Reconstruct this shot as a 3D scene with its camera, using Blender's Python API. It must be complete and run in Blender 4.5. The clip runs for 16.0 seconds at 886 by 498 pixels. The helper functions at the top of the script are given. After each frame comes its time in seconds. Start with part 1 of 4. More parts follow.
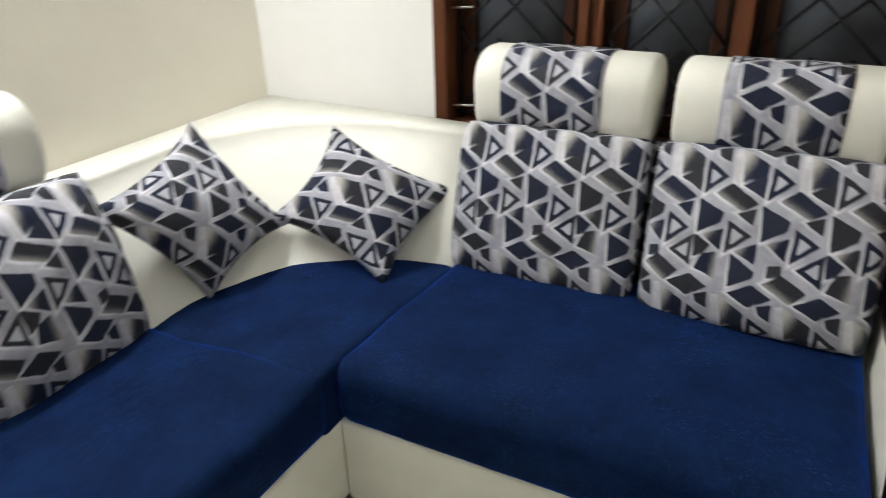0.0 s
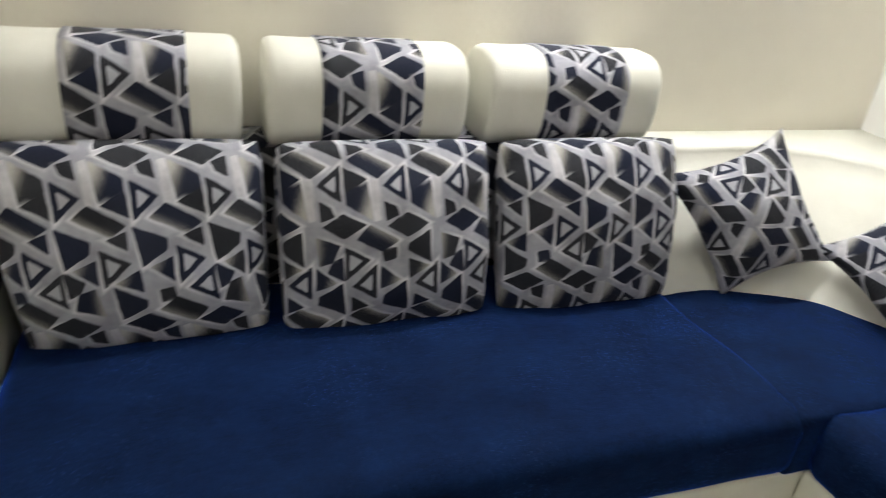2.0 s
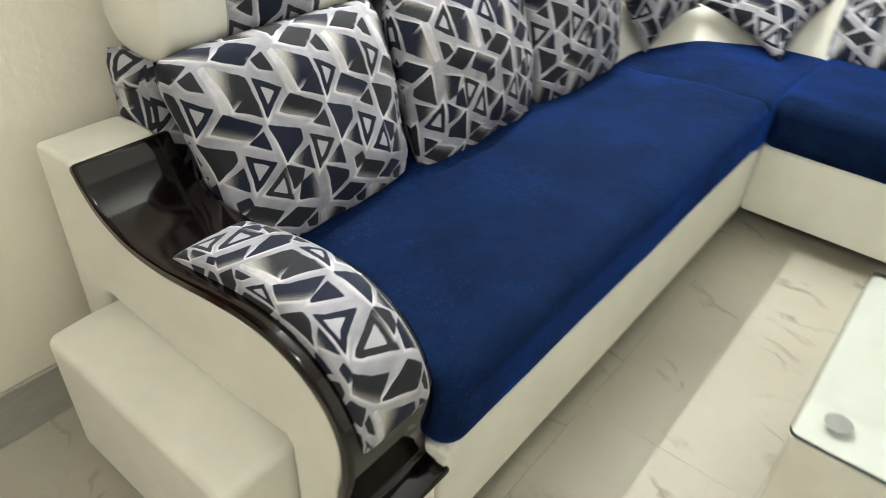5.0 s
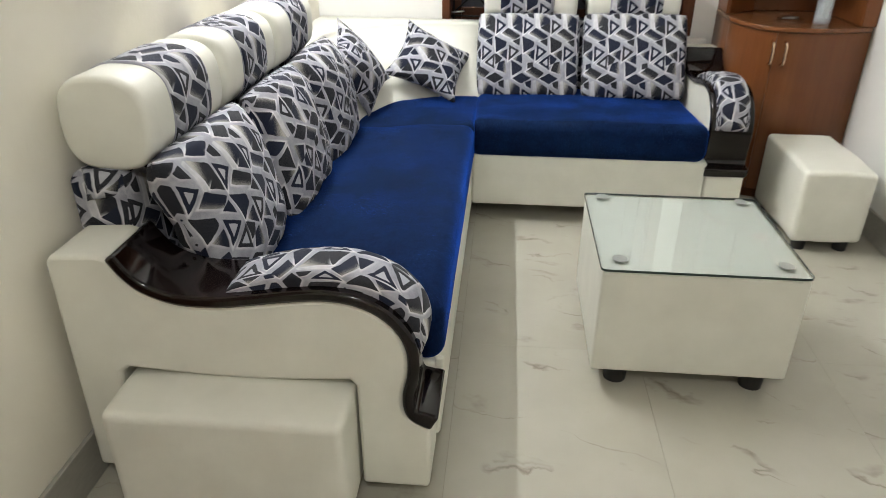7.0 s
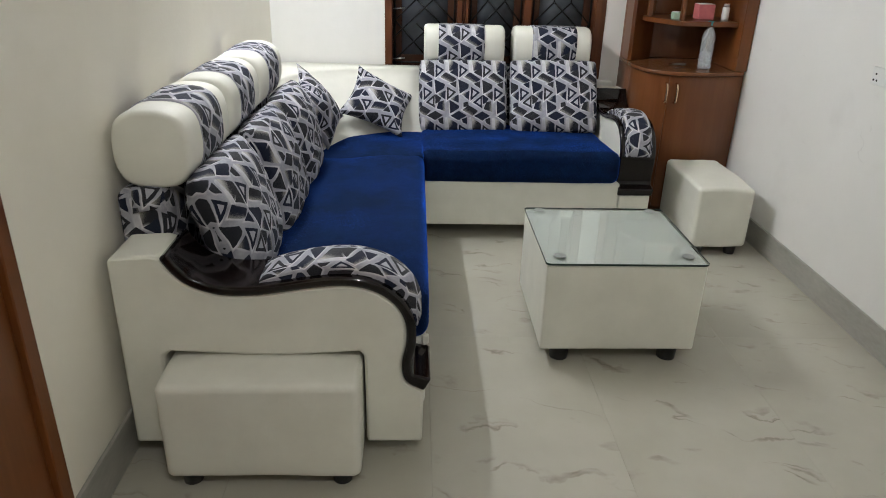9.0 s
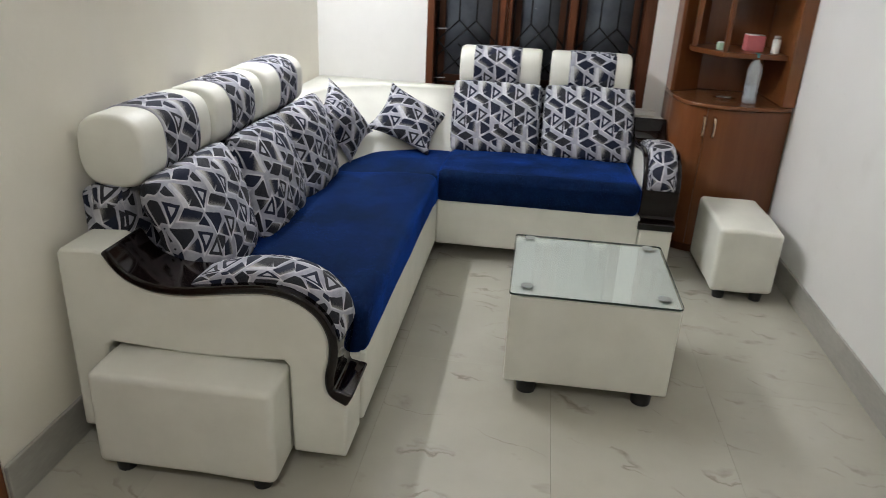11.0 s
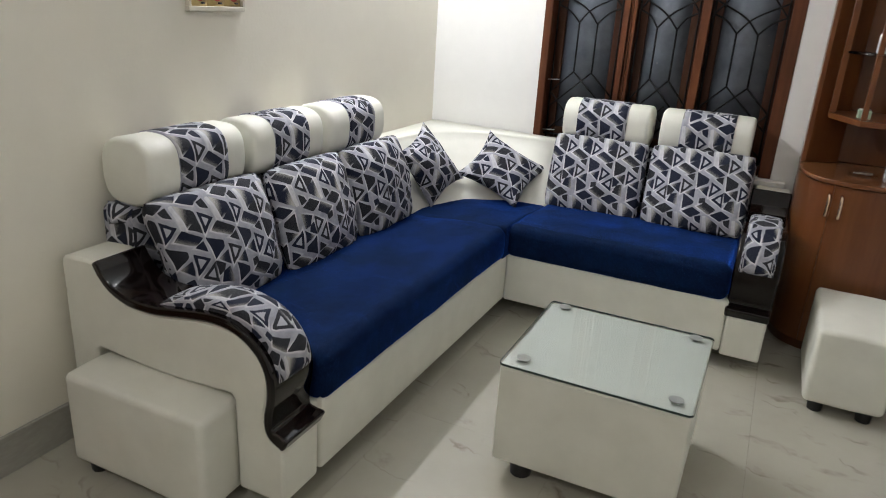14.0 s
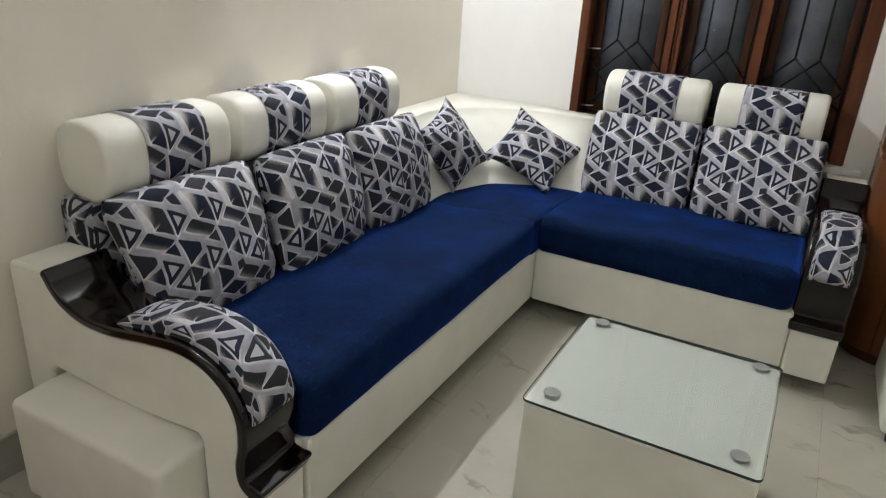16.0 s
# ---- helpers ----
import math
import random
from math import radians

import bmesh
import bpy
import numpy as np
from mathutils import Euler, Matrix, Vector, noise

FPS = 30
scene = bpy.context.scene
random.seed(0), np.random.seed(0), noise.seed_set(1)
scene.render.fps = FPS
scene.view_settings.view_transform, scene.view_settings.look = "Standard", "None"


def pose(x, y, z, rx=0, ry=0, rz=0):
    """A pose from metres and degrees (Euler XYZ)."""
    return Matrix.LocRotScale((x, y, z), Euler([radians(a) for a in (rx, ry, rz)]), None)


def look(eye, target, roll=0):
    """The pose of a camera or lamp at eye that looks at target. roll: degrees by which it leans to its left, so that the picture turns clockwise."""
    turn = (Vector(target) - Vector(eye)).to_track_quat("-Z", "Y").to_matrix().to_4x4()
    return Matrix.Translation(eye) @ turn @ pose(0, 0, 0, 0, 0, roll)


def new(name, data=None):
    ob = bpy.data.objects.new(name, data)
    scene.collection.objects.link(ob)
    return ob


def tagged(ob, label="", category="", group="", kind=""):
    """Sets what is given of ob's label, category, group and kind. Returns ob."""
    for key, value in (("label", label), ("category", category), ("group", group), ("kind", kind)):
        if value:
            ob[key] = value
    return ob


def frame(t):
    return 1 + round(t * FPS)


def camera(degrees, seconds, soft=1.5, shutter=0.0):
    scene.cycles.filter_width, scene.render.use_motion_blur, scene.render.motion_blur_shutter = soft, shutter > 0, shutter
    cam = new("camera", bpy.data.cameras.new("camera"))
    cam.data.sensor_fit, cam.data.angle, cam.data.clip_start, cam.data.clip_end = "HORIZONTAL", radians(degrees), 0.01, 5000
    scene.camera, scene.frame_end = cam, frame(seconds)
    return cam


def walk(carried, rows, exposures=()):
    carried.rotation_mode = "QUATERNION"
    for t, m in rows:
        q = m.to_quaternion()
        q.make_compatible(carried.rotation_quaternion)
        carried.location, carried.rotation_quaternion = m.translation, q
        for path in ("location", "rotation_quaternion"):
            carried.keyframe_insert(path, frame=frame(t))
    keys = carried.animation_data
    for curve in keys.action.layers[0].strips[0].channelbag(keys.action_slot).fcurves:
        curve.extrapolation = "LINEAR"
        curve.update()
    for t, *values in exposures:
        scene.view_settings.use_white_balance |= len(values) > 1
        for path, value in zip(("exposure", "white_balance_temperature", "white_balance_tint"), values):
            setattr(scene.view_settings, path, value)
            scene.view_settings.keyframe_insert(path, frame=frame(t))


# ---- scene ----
cam = camera(64.8, 16.0, soft=0.78, shutter=0.55)
PATH = [
    (0, (1.608, -1.798, 1.282), (0.818, -0.316, 0.451), -1.6),
    (0.5, (1.624, -1.843, 1.283), (0.597, -0.509, 0.459), 0.3),
    (1, (1.62, -1.871, 1.277), (0.344, -0.79, 0.432), 1.8),
    (1.5, (1.595, -1.926, 1.28), (0.07, -1.028, 0.349), 4.2),
    (2, (1.575, -1.984, 1.269), (-0.075, -1.331, 0.346), 6.5),
    (2.5, (1.549, -2.098, 1.245), (-0.09, -1.51, 0.262), 8.4),
    (3, (1.55, -2.222, 1.216), (-0.119, -1.731, 0.23), 7.4),
    (3.5, (1.485, -2.34, 1.189), (-0.151, -1.847, 0.149), 5.3),
    (4, (1.397, -2.484, 1.18), (-0.094, -1.795, 0.039), 3.7),
    (4.5, (1.331, -2.679, 1.203), (0.079, -1.626, 0.052), 3.5),
    (4.7, (1.304, -2.772, 1.214), (0.165, -1.625, 0.037), 3.2),
    (6.8, (1.002, -3.617, 1.309), (0.804, -1.872, 0.352), -0.1),
    (7, (0.974, -3.696, 1.314), (0.818, -1.927, 0.393), 0.3),
    (7.5, (0.933, -3.827, 1.35), (0.873, -2.037, 0.459), 1.7),
    (8, (0.86, -3.975, 1.356), (0.877, -2.16, 0.516), 1.8),
    (8.5, (0.797, -4.088, 1.363), (0.873, -2.269, 0.536), 1.7),
    (9, (0.811, -4.116, 1.381), (0.895, -2.289, 0.571), 1.6),
    (11.5, (1.445, -4.043, 1.404), (1.027, -2.245, 0.633), 4.0),
    (12, (1.594, -3.981, 1.391), (0.963, -2.25, 0.613), 4.9),
    (12.5, (1.7, -3.942, 1.399), (0.963, -2.226, 0.685), 4.1),
    (13, (1.788, -3.939, 1.397), (1.001, -2.232, 0.716), 5.6),
    (13.5, (1.863, -3.907, 1.402), (1.1, -2.19, 0.715), 3.6),
    (14, (1.859, -3.767, 1.411), (1.072, -2.058, 0.733), 3.5),
    (14.5, (1.862, -3.634, 1.407), (1.008, -1.961, 0.718), 3.5),
    (15, (1.837, -3.533, 1.397), (0.985, -1.892, 0.635), 3.5),
    (15.5, (1.76, -3.458, 1.397), (0.936, -1.785, 0.676), 2.7),
    (16, (1.733, -3.406, 1.396), (0.886, -1.768, 0.622), 3.5),
]
EXPO = [(0.0, 0.38, 6400, 14), (1.3, 0.28, 6560, 14), (2.0, 0.32, 6560, 14), (3.0, 0.95, 6600, 12), (3.5, 1.09, 6600, 11), (4.7, 1.13, 6550, 11), (6.8, 0.76, 6370, 14), (8.0, 0.36, 6240, 15), (9.0, 0.19, 6160, 15), (11.7, 0.29, 6100, 17), (13.0, 0.22, 6110, 17), (16.0, 0.16, 6290, 16)]
S = 1.067  # metres to one unit of the plan
walk(cam, [(t, look([S * c for c in e], [S * c for c in g], r)) for t, e, g, r in PATH], EXPO)

# ---- light: night, a wall-mounted tube lamp above the sofa, an added fill lamp ----
world = bpy.data.worlds.new("night")
scene.world = world
world.use_nodes = True
world.node_tree.nodes["Background"].inputs[0].default_value = (0.25, 0.3, 0.45, 1)
world.node_tree.nodes["Background"].inputs[1].default_value = 0.03
TUBE_POWER = 228.0
FILL_POWER = 150.0


# ---- materials ----
class Nodes:
    """Short-hand for a node material."""

    def __init__(self, name):
        self.mat = bpy.data.materials.new(name)
        self.mat.use_nodes = True
        self.tree = self.mat.node_tree
        self.bsdf = self.tree.nodes["Principled BSDF"]

    def put(self, kind, operation="", data_type=""):
        n = self.tree.nodes.new(kind)
        if operation:
            n.operation = operation
        if data_type:
            n.data_type = data_type
        return n

    def wire(self, a, b):
        self.tree.links.new(a, b)

    def feed(self, sock, v):
        if isinstance(v, bpy.types.NodeSocket):
            self.wire(v, sock)
        else:
            sock.default_value = v

    def math(self, op, a, b=0.0, c=None):
        n = self.put("ShaderNodeMath", operation=op)
        self.feed(n.inputs[0], a)
        self.feed(n.inputs[1], b)
        if c is not None:
            self.feed(n.inputs[2], c)
        return n.outputs[0]

    def vec(self, op, a, b=(0, 0, 0), c=None):
        n = self.put("ShaderNodeVectorMath", operation=op)
        self.feed(n.inputs[0], a)
        self.feed(n.inputs[1], b)
        if c is not None:
            self.feed(n.inputs[2], c)
        return n.outputs["Value"] if op == "DOT_PRODUCT" else n.outputs[0]

    def mix(self, f, a, b):
        n = self.put("ShaderNodeMix", data_type="RGBA")
        self.feed(n.inputs[0], f)
        self.feed(n.inputs[6], a)
        self.feed(n.inputs[7], b)
        return n.outputs[2]

    def coords(self, which="Object", scale=(1, 1, 1)):
        src = self.put("ShaderNodeTexCoord").outputs[which]
        if scale == (1, 1, 1):
            return src
        return self.vec("MULTIPLY", src, scale)

    def noise(self, co, scale, detail=3.0, rough=0.55):
        n = self.put("ShaderNodeTexNoise")
        self.wire(co, n.inputs["Vector"])
        n.inputs["Scale"].default_value = scale
        n.inputs["Detail"].default_value = detail
        n.inputs["Roughness"].default_value = rough
        return n.outputs[0]

    def ramp(self, f, lo, hi):
        n = self.put("ShaderNodeMapRange")
        n.clamp = True
        self.feed(n.inputs[0], f)
        n.inputs[1].default_value, n.inputs[2].default_value = lo, hi
        return n.outputs[0]

    def bump(self, height, strength, distance):
        n = self.put("ShaderNodeBump")
        n.inputs["Strength"].default_value = strength
        n.inputs["Distance"].default_value = distance
        self.wire(height, n.inputs["Height"])
        self.wire(n.outputs[0], self.bsdf.inputs["Normal"])

    def set(self, **kw):
        for k, v in kw.items():
            self.feed(self.bsdf.inputs[k.replace("_", " ")], v)
        return self


def plain(name, a, b, scale, rough, bump=0.0, bump_scale=None, metal=0.0, detail=4.0, rough_var=0.08, stretch=(1, 1, 1), **more):
    """Two colours mixed by noise at two scales, with uneven gloss and fine relief."""
    n = Nodes(name)
    co = n.coords("Object", stretch)
    big = n.noise(co, scale, detail)
    small = n.noise(co, scale * 9, 3)
    f = n.math("MULTIPLY_ADD", small, 0.35, n.math("MULTIPLY", big, 0.65))
    n.set(Base_Color=n.mix(n.ramp(f, 0.3, 0.7), (*a, 1), (*b, 1)), Metallic=metal)
    n.set(Roughness=n.math("MULTIPLY_ADD", big, rough_var, rough - rough_var / 2))
    if bump:
        n.bump(n.noise(co, bump_scale or scale * 20, 4), 0.5, bump)
    n.set(**more)
    return n.mat


def leather_material(name, a, b):
    n = Nodes(name)
    co = n.coords()
    grain = n.put("ShaderNodeTexVoronoi")
    grain.inputs["Scale"].default_value = 420
    n.wire(co, grain.inputs["Vector"])
    soft = n.noise(co, 7, 4)
    n.set(Base_Color=n.mix(n.ramp(soft, 0.3, 0.7), (*a, 1), (*b, 1)))
    n.set(Roughness=n.math("MULTIPLY_ADD", soft, 0.15, 0.42), Specular_IOR_Level=0.38)
    h = n.math("MULTIPLY_ADD", n.noise(co, 14, 3), 3.0, n.math("MULTIPLY", grain.outputs[0], 0.35))
    n.bump(h, 0.35, 0.0016)
    return n.mat


def velvet_material():
    n = Nodes("blue_velvet")
    co = n.coords()
    nap = n.noise(n.coords("Object", (1.0, 1.0, 1.0)), 9, 5, 0.65)
    fine = n.noise(co, 260, 3, 0.7)
    tuft = n.noise(n.coords("Object", (1.0, 0.45, 1.0)), 75, 3, 0.6)
    f = n.math("MULTIPLY_ADD", fine, 0.3, n.math("MULTIPLY_ADD", tuft, 0.22, n.math("MULTIPLY", nap, 0.48)))
    crumb = n.math("MULTIPLY", n.ramp(n.noise(co, 150, 2, 0.6), 0.58, 0.7), n.ramp(n.noise(co, 5, 3), 0.42, 0.62))
    pile = n.mix(n.ramp(f, 0.38, 0.62), (0.0016, 0.006, 0.0225, 1), (0.0037, 0.0152, 0.058, 1))
    n.set(Base_Color=n.mix(n.math("MULTIPLY", crumb, 0.6), pile, (0.014, 0.034, 0.09, 1)))
    # nap brushed this way and that: patches that catch more or less of the light
    brush = n.ramp(n.noise(n.vec("ADD", n.coords("Object", (1.0, 0.7, 1.0)), (2.0, 5.0, 0.0)), 5.5, 3, 0.5), 0.36, 0.64)
    n.set(Roughness=0.9, Sheen_Weight=n.math("MULTIPLY_ADD", brush, 0.62, 0.4), Sheen_Roughness=0.3, Sheen_Tint=(0.02, 0.14, 0.9, 1), Specular_IOR_Level=0.06)
    n.bump(n.math("MULTIPLY_ADD", n.math("MULTIPLY_ADD", crumb, 0.8, tuft), 0.5, n.math("MULTIPLY_ADD", fine, 0.4, nap)), 0.5, 0.004)
    return n.mat


PRINT_X, PRINT_Y = 0.000729, 0.000801  # metres to a unit of the print


def fabric_material():
    """Woven geometric print: light bands between dark facets, some shaded to beige, some triangles drawn as outlines."""
    n = Nodes("geometric_fabric")
    uv = n.put("ShaderNodeUVMap").outputs[0]
    wob = n.put("ShaderNodeTexNoise")
    wob.inputs["Scale"].default_value = 30
    n.wire(uv, wob.inputs["Vector"])
    uv = n.vec("ADD", uv, n.vec("MULTIPLY", n.vec("SUBTRACT", wob.outputs[1], (0.5, 0.5, 0.5)), (0.006, 0.006, 0)))
    grain = n.noise(uv, 620, 2, 0.8)
    coarse = n.noise(uv, 28, 4, 0.6)
    white, navy, coal, beige = (0.74, 0.73, 0.75, 1), (0.0062, 0.01, 0.027, 1), (0.0078, 0.009, 0.014, 1), (0.45, 0.43, 0.395, 1)
    band = n.mix(n.ramp(coarse, 0.35, 0.7), (0.225, 0.228, 0.275, 1), (0.345, 0.345, 0.395, 1))
    smudge = n.math("MULTIPLY", n.ramp(n.noise(n.vec("ADD", uv, (3.1, 1.7, 0)), 17, 3, 0.55), 0.5, 0.68), 0.62)
    band = n.mix(smudge, band, (0.13, 0.13, 0.16, 1))
    col = n.mix(n.ramp(grain, 0.2, 0.8), band, n.mix(0.35, band, white))
    # corners of each facet in print units, its period in columns, and how it is filled
    facets = [
        ([(412, 175), (478, 142), (537, 172), (477, 207)], 1, "flat"),
        ([(313, 200), (351, 187), (354, 237), (321, 223)], 1, "dark"),
        ([(366, 190), (385, 186), (392, 284), (378, 294)], 1, "stroke"),
        ([(392, 190), (467, 233), (467, 261), (404, 292)], 1, "fade"),
        ([(405, 297), (466, 262), (473, 330)], 1, "flat"),
        ([(483, 239), (547, 279), (480, 335)], 1, "line"),
        ([(329, 331), (374, 297), (457, 347), (415, 373)], 1, "edge"),
        ([(406, 380), (454, 361), (453, 407)], 1, "dark"),
        ([(283, 351), (363, 385), (359, 410), (293, 450)], 1, "flat"),
        ([(383, 403), (454, 440), (381, 499)], 1, "line"),
        ([(311, 454), (368, 430), (366, 492)], 1, "fade"),
        ([(210, 512), (284, 459), (283, 551)], 2, "line"),
        ([(288, 457), (355, 493), (318, 510), (293, 551)], 2, "flat"),
        ([(318, 511), (356, 501), (368, 576), (299, 556)], 2, "glow"),
        ([(410, 489), (471, 457), (474, 513)], 2, "fade"),
        ([(404, 499), (478, 537), (474, 556), (409, 590)], 2, "flat"),
        ([(513, 515), (548, 508), (554, 541), (515, 546)], 2, "dark"),
        ([(507, 566), (556, 535), (629, 572), (590, 608)], 2, "edge"),
    ]
    for corners, cols, fill in facets:
        pts = [Vector((x * PRINT_X, -y * PRINT_Y)) for x, y in corners]
        mid = sum(pts, Vector((0, 0))) / len(pts)
        period = (190 * cols * PRINT_X, 433 * PRINT_Y, 1)
        rel = n.vec("SUBTRACT", uv, (mid.x, mid.y, 0))
        half = (period[0] / 2, period[1] / 2, 0.5)
        d = n.vec("WRAP", rel, half, tuple(-h for h in half))
        inside = None
        for a, b in zip(pts, pts[1:] + pts[:1]):
            e = (b - a).normalized()
            out = Vector((e.y, -e.x))
            if out.dot((a + b) / 2 - mid) < 0:
                out = -out
            k = n.math("SUBTRACT", out.dot(a - mid) + (0.001 if fill == "line" else 0.0012), n.vec("DOT_PRODUCT", d, (out.x, out.y, 0)))
            inside = k if inside is None else n.math("SMOOTH_MIN", inside, k, 0.006)
        rough = n.math("MULTIPLY_ADD", n.math("SUBTRACT", grain, 0.5), 0.0022, inside)
        mask = n.ramp(rough, -0.0010, 0.0007)
        cell = n.vec("DIVIDE", n.vec("SUBTRACT", rel, d), period)
        rnd = n.put("ShaderNodeTexWhiteNoise")
        n.wire(n.vec("ADD", cell, (mid.x * 91, mid.y * 37, 0.3)), rnd.inputs[0])
        pick = rnd.outputs["Value"]
        halo = n.math("MULTIPLY", n.ramp(rough, -0.008, -0.0015), n.ramp(n.vec("DOT_PRODUCT", d, (-0.7, -0.5, 0)), 0.0, 0.03))
        col = n.mix(n.math("MULTIPLY", halo, 0.85), col, white)
        tone = n.mix(n.math("GREATER_THAN", pick, 0.55), navy, coal)
        fleck = n.math("MULTIPLY", n.ramp(grain, 0.42, 0.72), n.math("MULTIPLY_ADD", pick, 0.36, 0.06))
        fill_col = n.mix(fleck, tone, (0.19, 0.19, 0.2, 1))
        if fill == "line":
            fill_col = n.mix(n.ramp(inside, 0.0098, 0.0112), fill_col, (0.42, 0.42, 0.46, 1))
        if fill == "stroke":
            fill_col = n.mix(n.ramp(coarse, 0.3, 0.7), (0.42, 0.42, 0.45, 1), (0.64, 0.63, 0.64, 1))
        if fill in ("fade", "edge", "glow"):
            way = {"fade": (-0.9, 0.35, 0), "edge": (-0.5, -0.85, 0), "glow": (0.95, -0.1, 0)}[fill]
            slope = n.math("MULTIPLY_ADD", n.math("SUBTRACT", grain, 0.5), 0.055, n.vec("DOT_PRODUCT", d, way))
            fill_col = n.mix(n.ramp(slope, 0.006, 0.031), fill_col, beige)
        col = n.mix(mask, col, fill_col)
    n.set(Base_Color=col, Roughness=0.7, Sheen_Weight=0.04, Sheen_Roughness=0.4, Specular_IOR_Level=0.15)
    n.bump(n.noise(uv, 700, 2), 0.35, 0.0012)
    return n.mat


def tile_material():
    n = Nodes("marble_tile")
    # every tile is cut from another part of the stone print
    pick = n.put("ShaderNodeObjectInfo").outputs["Random"]
    cut = n.put("ShaderNodeCombineXYZ")
    n.wire(n.math("MULTIPLY", pick, 37.0), cut.inputs[0])
    n.wire(n.math("MULTIPLY", pick, 91.0), cut.inputs[1])
    co = n.vec("ADD", n.coords(), cut.outputs[0])
    warp = n.put("ShaderNodeTexNoise")
    warp.inputs["Scale"].default_value = 4.5
    warp.inputs["Detail"].default_value = 5
    n.wire(co, warp.inputs["Vector"])
    bent = n.vec("ADD", n.vec("ADD", n.vec("MULTIPLY", co, (0.8, 4.6, 1)), n.vec("MULTIPLY", n.vec("DOT_PRODUCT", co, (1.0, 0, 0)), (0, 1.3, 0))), n.vec("MULTIPLY", n.vec("SUBTRACT", warp.outputs[1], (0.5, 0.5, 0.5)), (0.5, 1.5, 0)))
    field = n.noise(bent, 1.25, 2.5, 0.5)
    ridge = n.math("ABSOLUTE", n.math("SUBTRACT", field, 0.5))
    broken = n.ramp(n.noise(n.vec("MULTIPLY", co, (2.2, 4.5, 1)), 2.0, 3), 0.5, 0.66)
    vein = n.math("MULTIPLY", n.math("SUBTRACT", 1.0, n.ramp(ridge, 0.0, 0.022)), broken)
    haze = n.math("MULTIPLY", n.math("SUBTRACT", 1.0, n.ramp(ridge, 0.0, 0.09)), broken)
    cloud = n.noise(co, 3.0, 5)
    base = n.mix(n.ramp(cloud, 0.3, 0.7), (0.405, 0.385, 0.315, 1), (0.455, 0.435, 0.365, 1))
    col = n.mix(n.math("MULTIPLY", haze, 0.42), base, (0.42, 0.4, 0.34, 1))
    col = n.mix(n.math("MULTIPLY", vein, 0.75), col, (0.2, 0.175, 0.13, 1))
    n.set(Base_Color=col, Roughness=n.math("MULTIPLY_ADD", cloud, 0.05, 0.225), Specular_IOR_Level=0.4)
    n.bump(n.noise(co, 6, 2), 0.1, 0.001)
    return n.mat


def wood_material(name, a, b, rough, coat, along=(1, 1, 0.08), scale=30, spec=0.28):
    n = Nodes(name)
    co = n.coords("Object", along)
    grain = n.noise(co, scale, 6, 0.65)
    broad = n.noise(n.coords(), 2.5, 3)
    f = n.math("MULTIPLY_ADD", broad, 0.4, n.math("MULTIPLY", grain, 0.6))
    n.set(Base_Color=n.mix(n.ramp(f, 0.35, 0.65), (*a, 1), (*b, 1)), Coat_Weight=coat, Coat_Roughness=0.08, Specular_IOR_Level=spec)
    n.set(Roughness=n.math("MULTIPLY_ADD", broad, 0.12, rough))
    n.bump(grain, 0.12, 0.0008)
    return n.mat


def clear_material(name, tint, rough, ior=1.45):
    n = Nodes(name)
    n.set(Base_Color=(*tint, 1), Roughness=rough, Transmission_Weight=1.0, IOR=ior)
    return n.mat


def glow_material(name, colour, strength):
    n = Nodes(name)
    n.set(Base_Color=(0.9, 0.9, 0.9, 1), Emission_Color=(*colour, 1), Emission_Strength=strength)
    return n.mat


LEATHER = leather_material("cream_leatherette", (0.72, 0.71, 0.625), (0.79, 0.78, 0.695))
VELVET = velvet_material()
FABRIC = fabric_material()
TILE = tile_material()
GROUT = plain("tile_grout", (0.38, 0.365, 0.315), (0.43, 0.415, 0.36), 20, 0.5)
PAINT_WEST = plain("cream_wall_paint", (0.785, 0.745, 0.635), (0.83, 0.79, 0.68), 1.2, 0.42, bump=0.0012, bump_scale=55)
PAINT_WHITE = plain("white_wall_paint", (0.78, 0.77, 0.735), (0.83, 0.82, 0.785), 1.5, 0.5, bump=0.0012, bump_scale=55)


def scuffed_paint():
    """White wall paint with a few thin grey scuffs."""
    n = Nodes("scuffed_white_paint")
    co = n.coords()
    cloud = n.noise(co, 1.5, 4)
    base = n.mix(n.ramp(cloud, 0.3, 0.7), (0.79, 0.78, 0.745, 1), (0.84, 0.83, 0.795, 1))
    ridge = n.math("ABSOLUTE", n.math("SUBTRACT", n.noise(n.vec("MULTIPLY", co, (1, 2.0, 3.2)), 1.6, 4), 0.5))
    where = n.ramp(n.noise(n.vec("ADD", co, (4.3, 1.1, 2.2)), 3.0, 3), 0.6, 0.7)
    mark = n.math("MULTIPLY", n.math("SUBTRACT", 1.0, n.ramp(ridge, 0.0, 0.01)), where)
    smear = n.math("MULTIPLY", n.ramp(n.noise(co, 2.2, 5, 0.6), 0.58, 0.75), 0.25)
    col = n.mix(smear, base, (0.62, 0.6, 0.55, 1))
    n.set(Base_Color=n.mix(n.math("MULTIPLY", mark, 0.45), col, (0.4, 0.38, 0.34, 1)), Roughness=0.5)
    n.bump(n.noise(co, 55, 4), 0.5, 0.0012)
    return n.mat


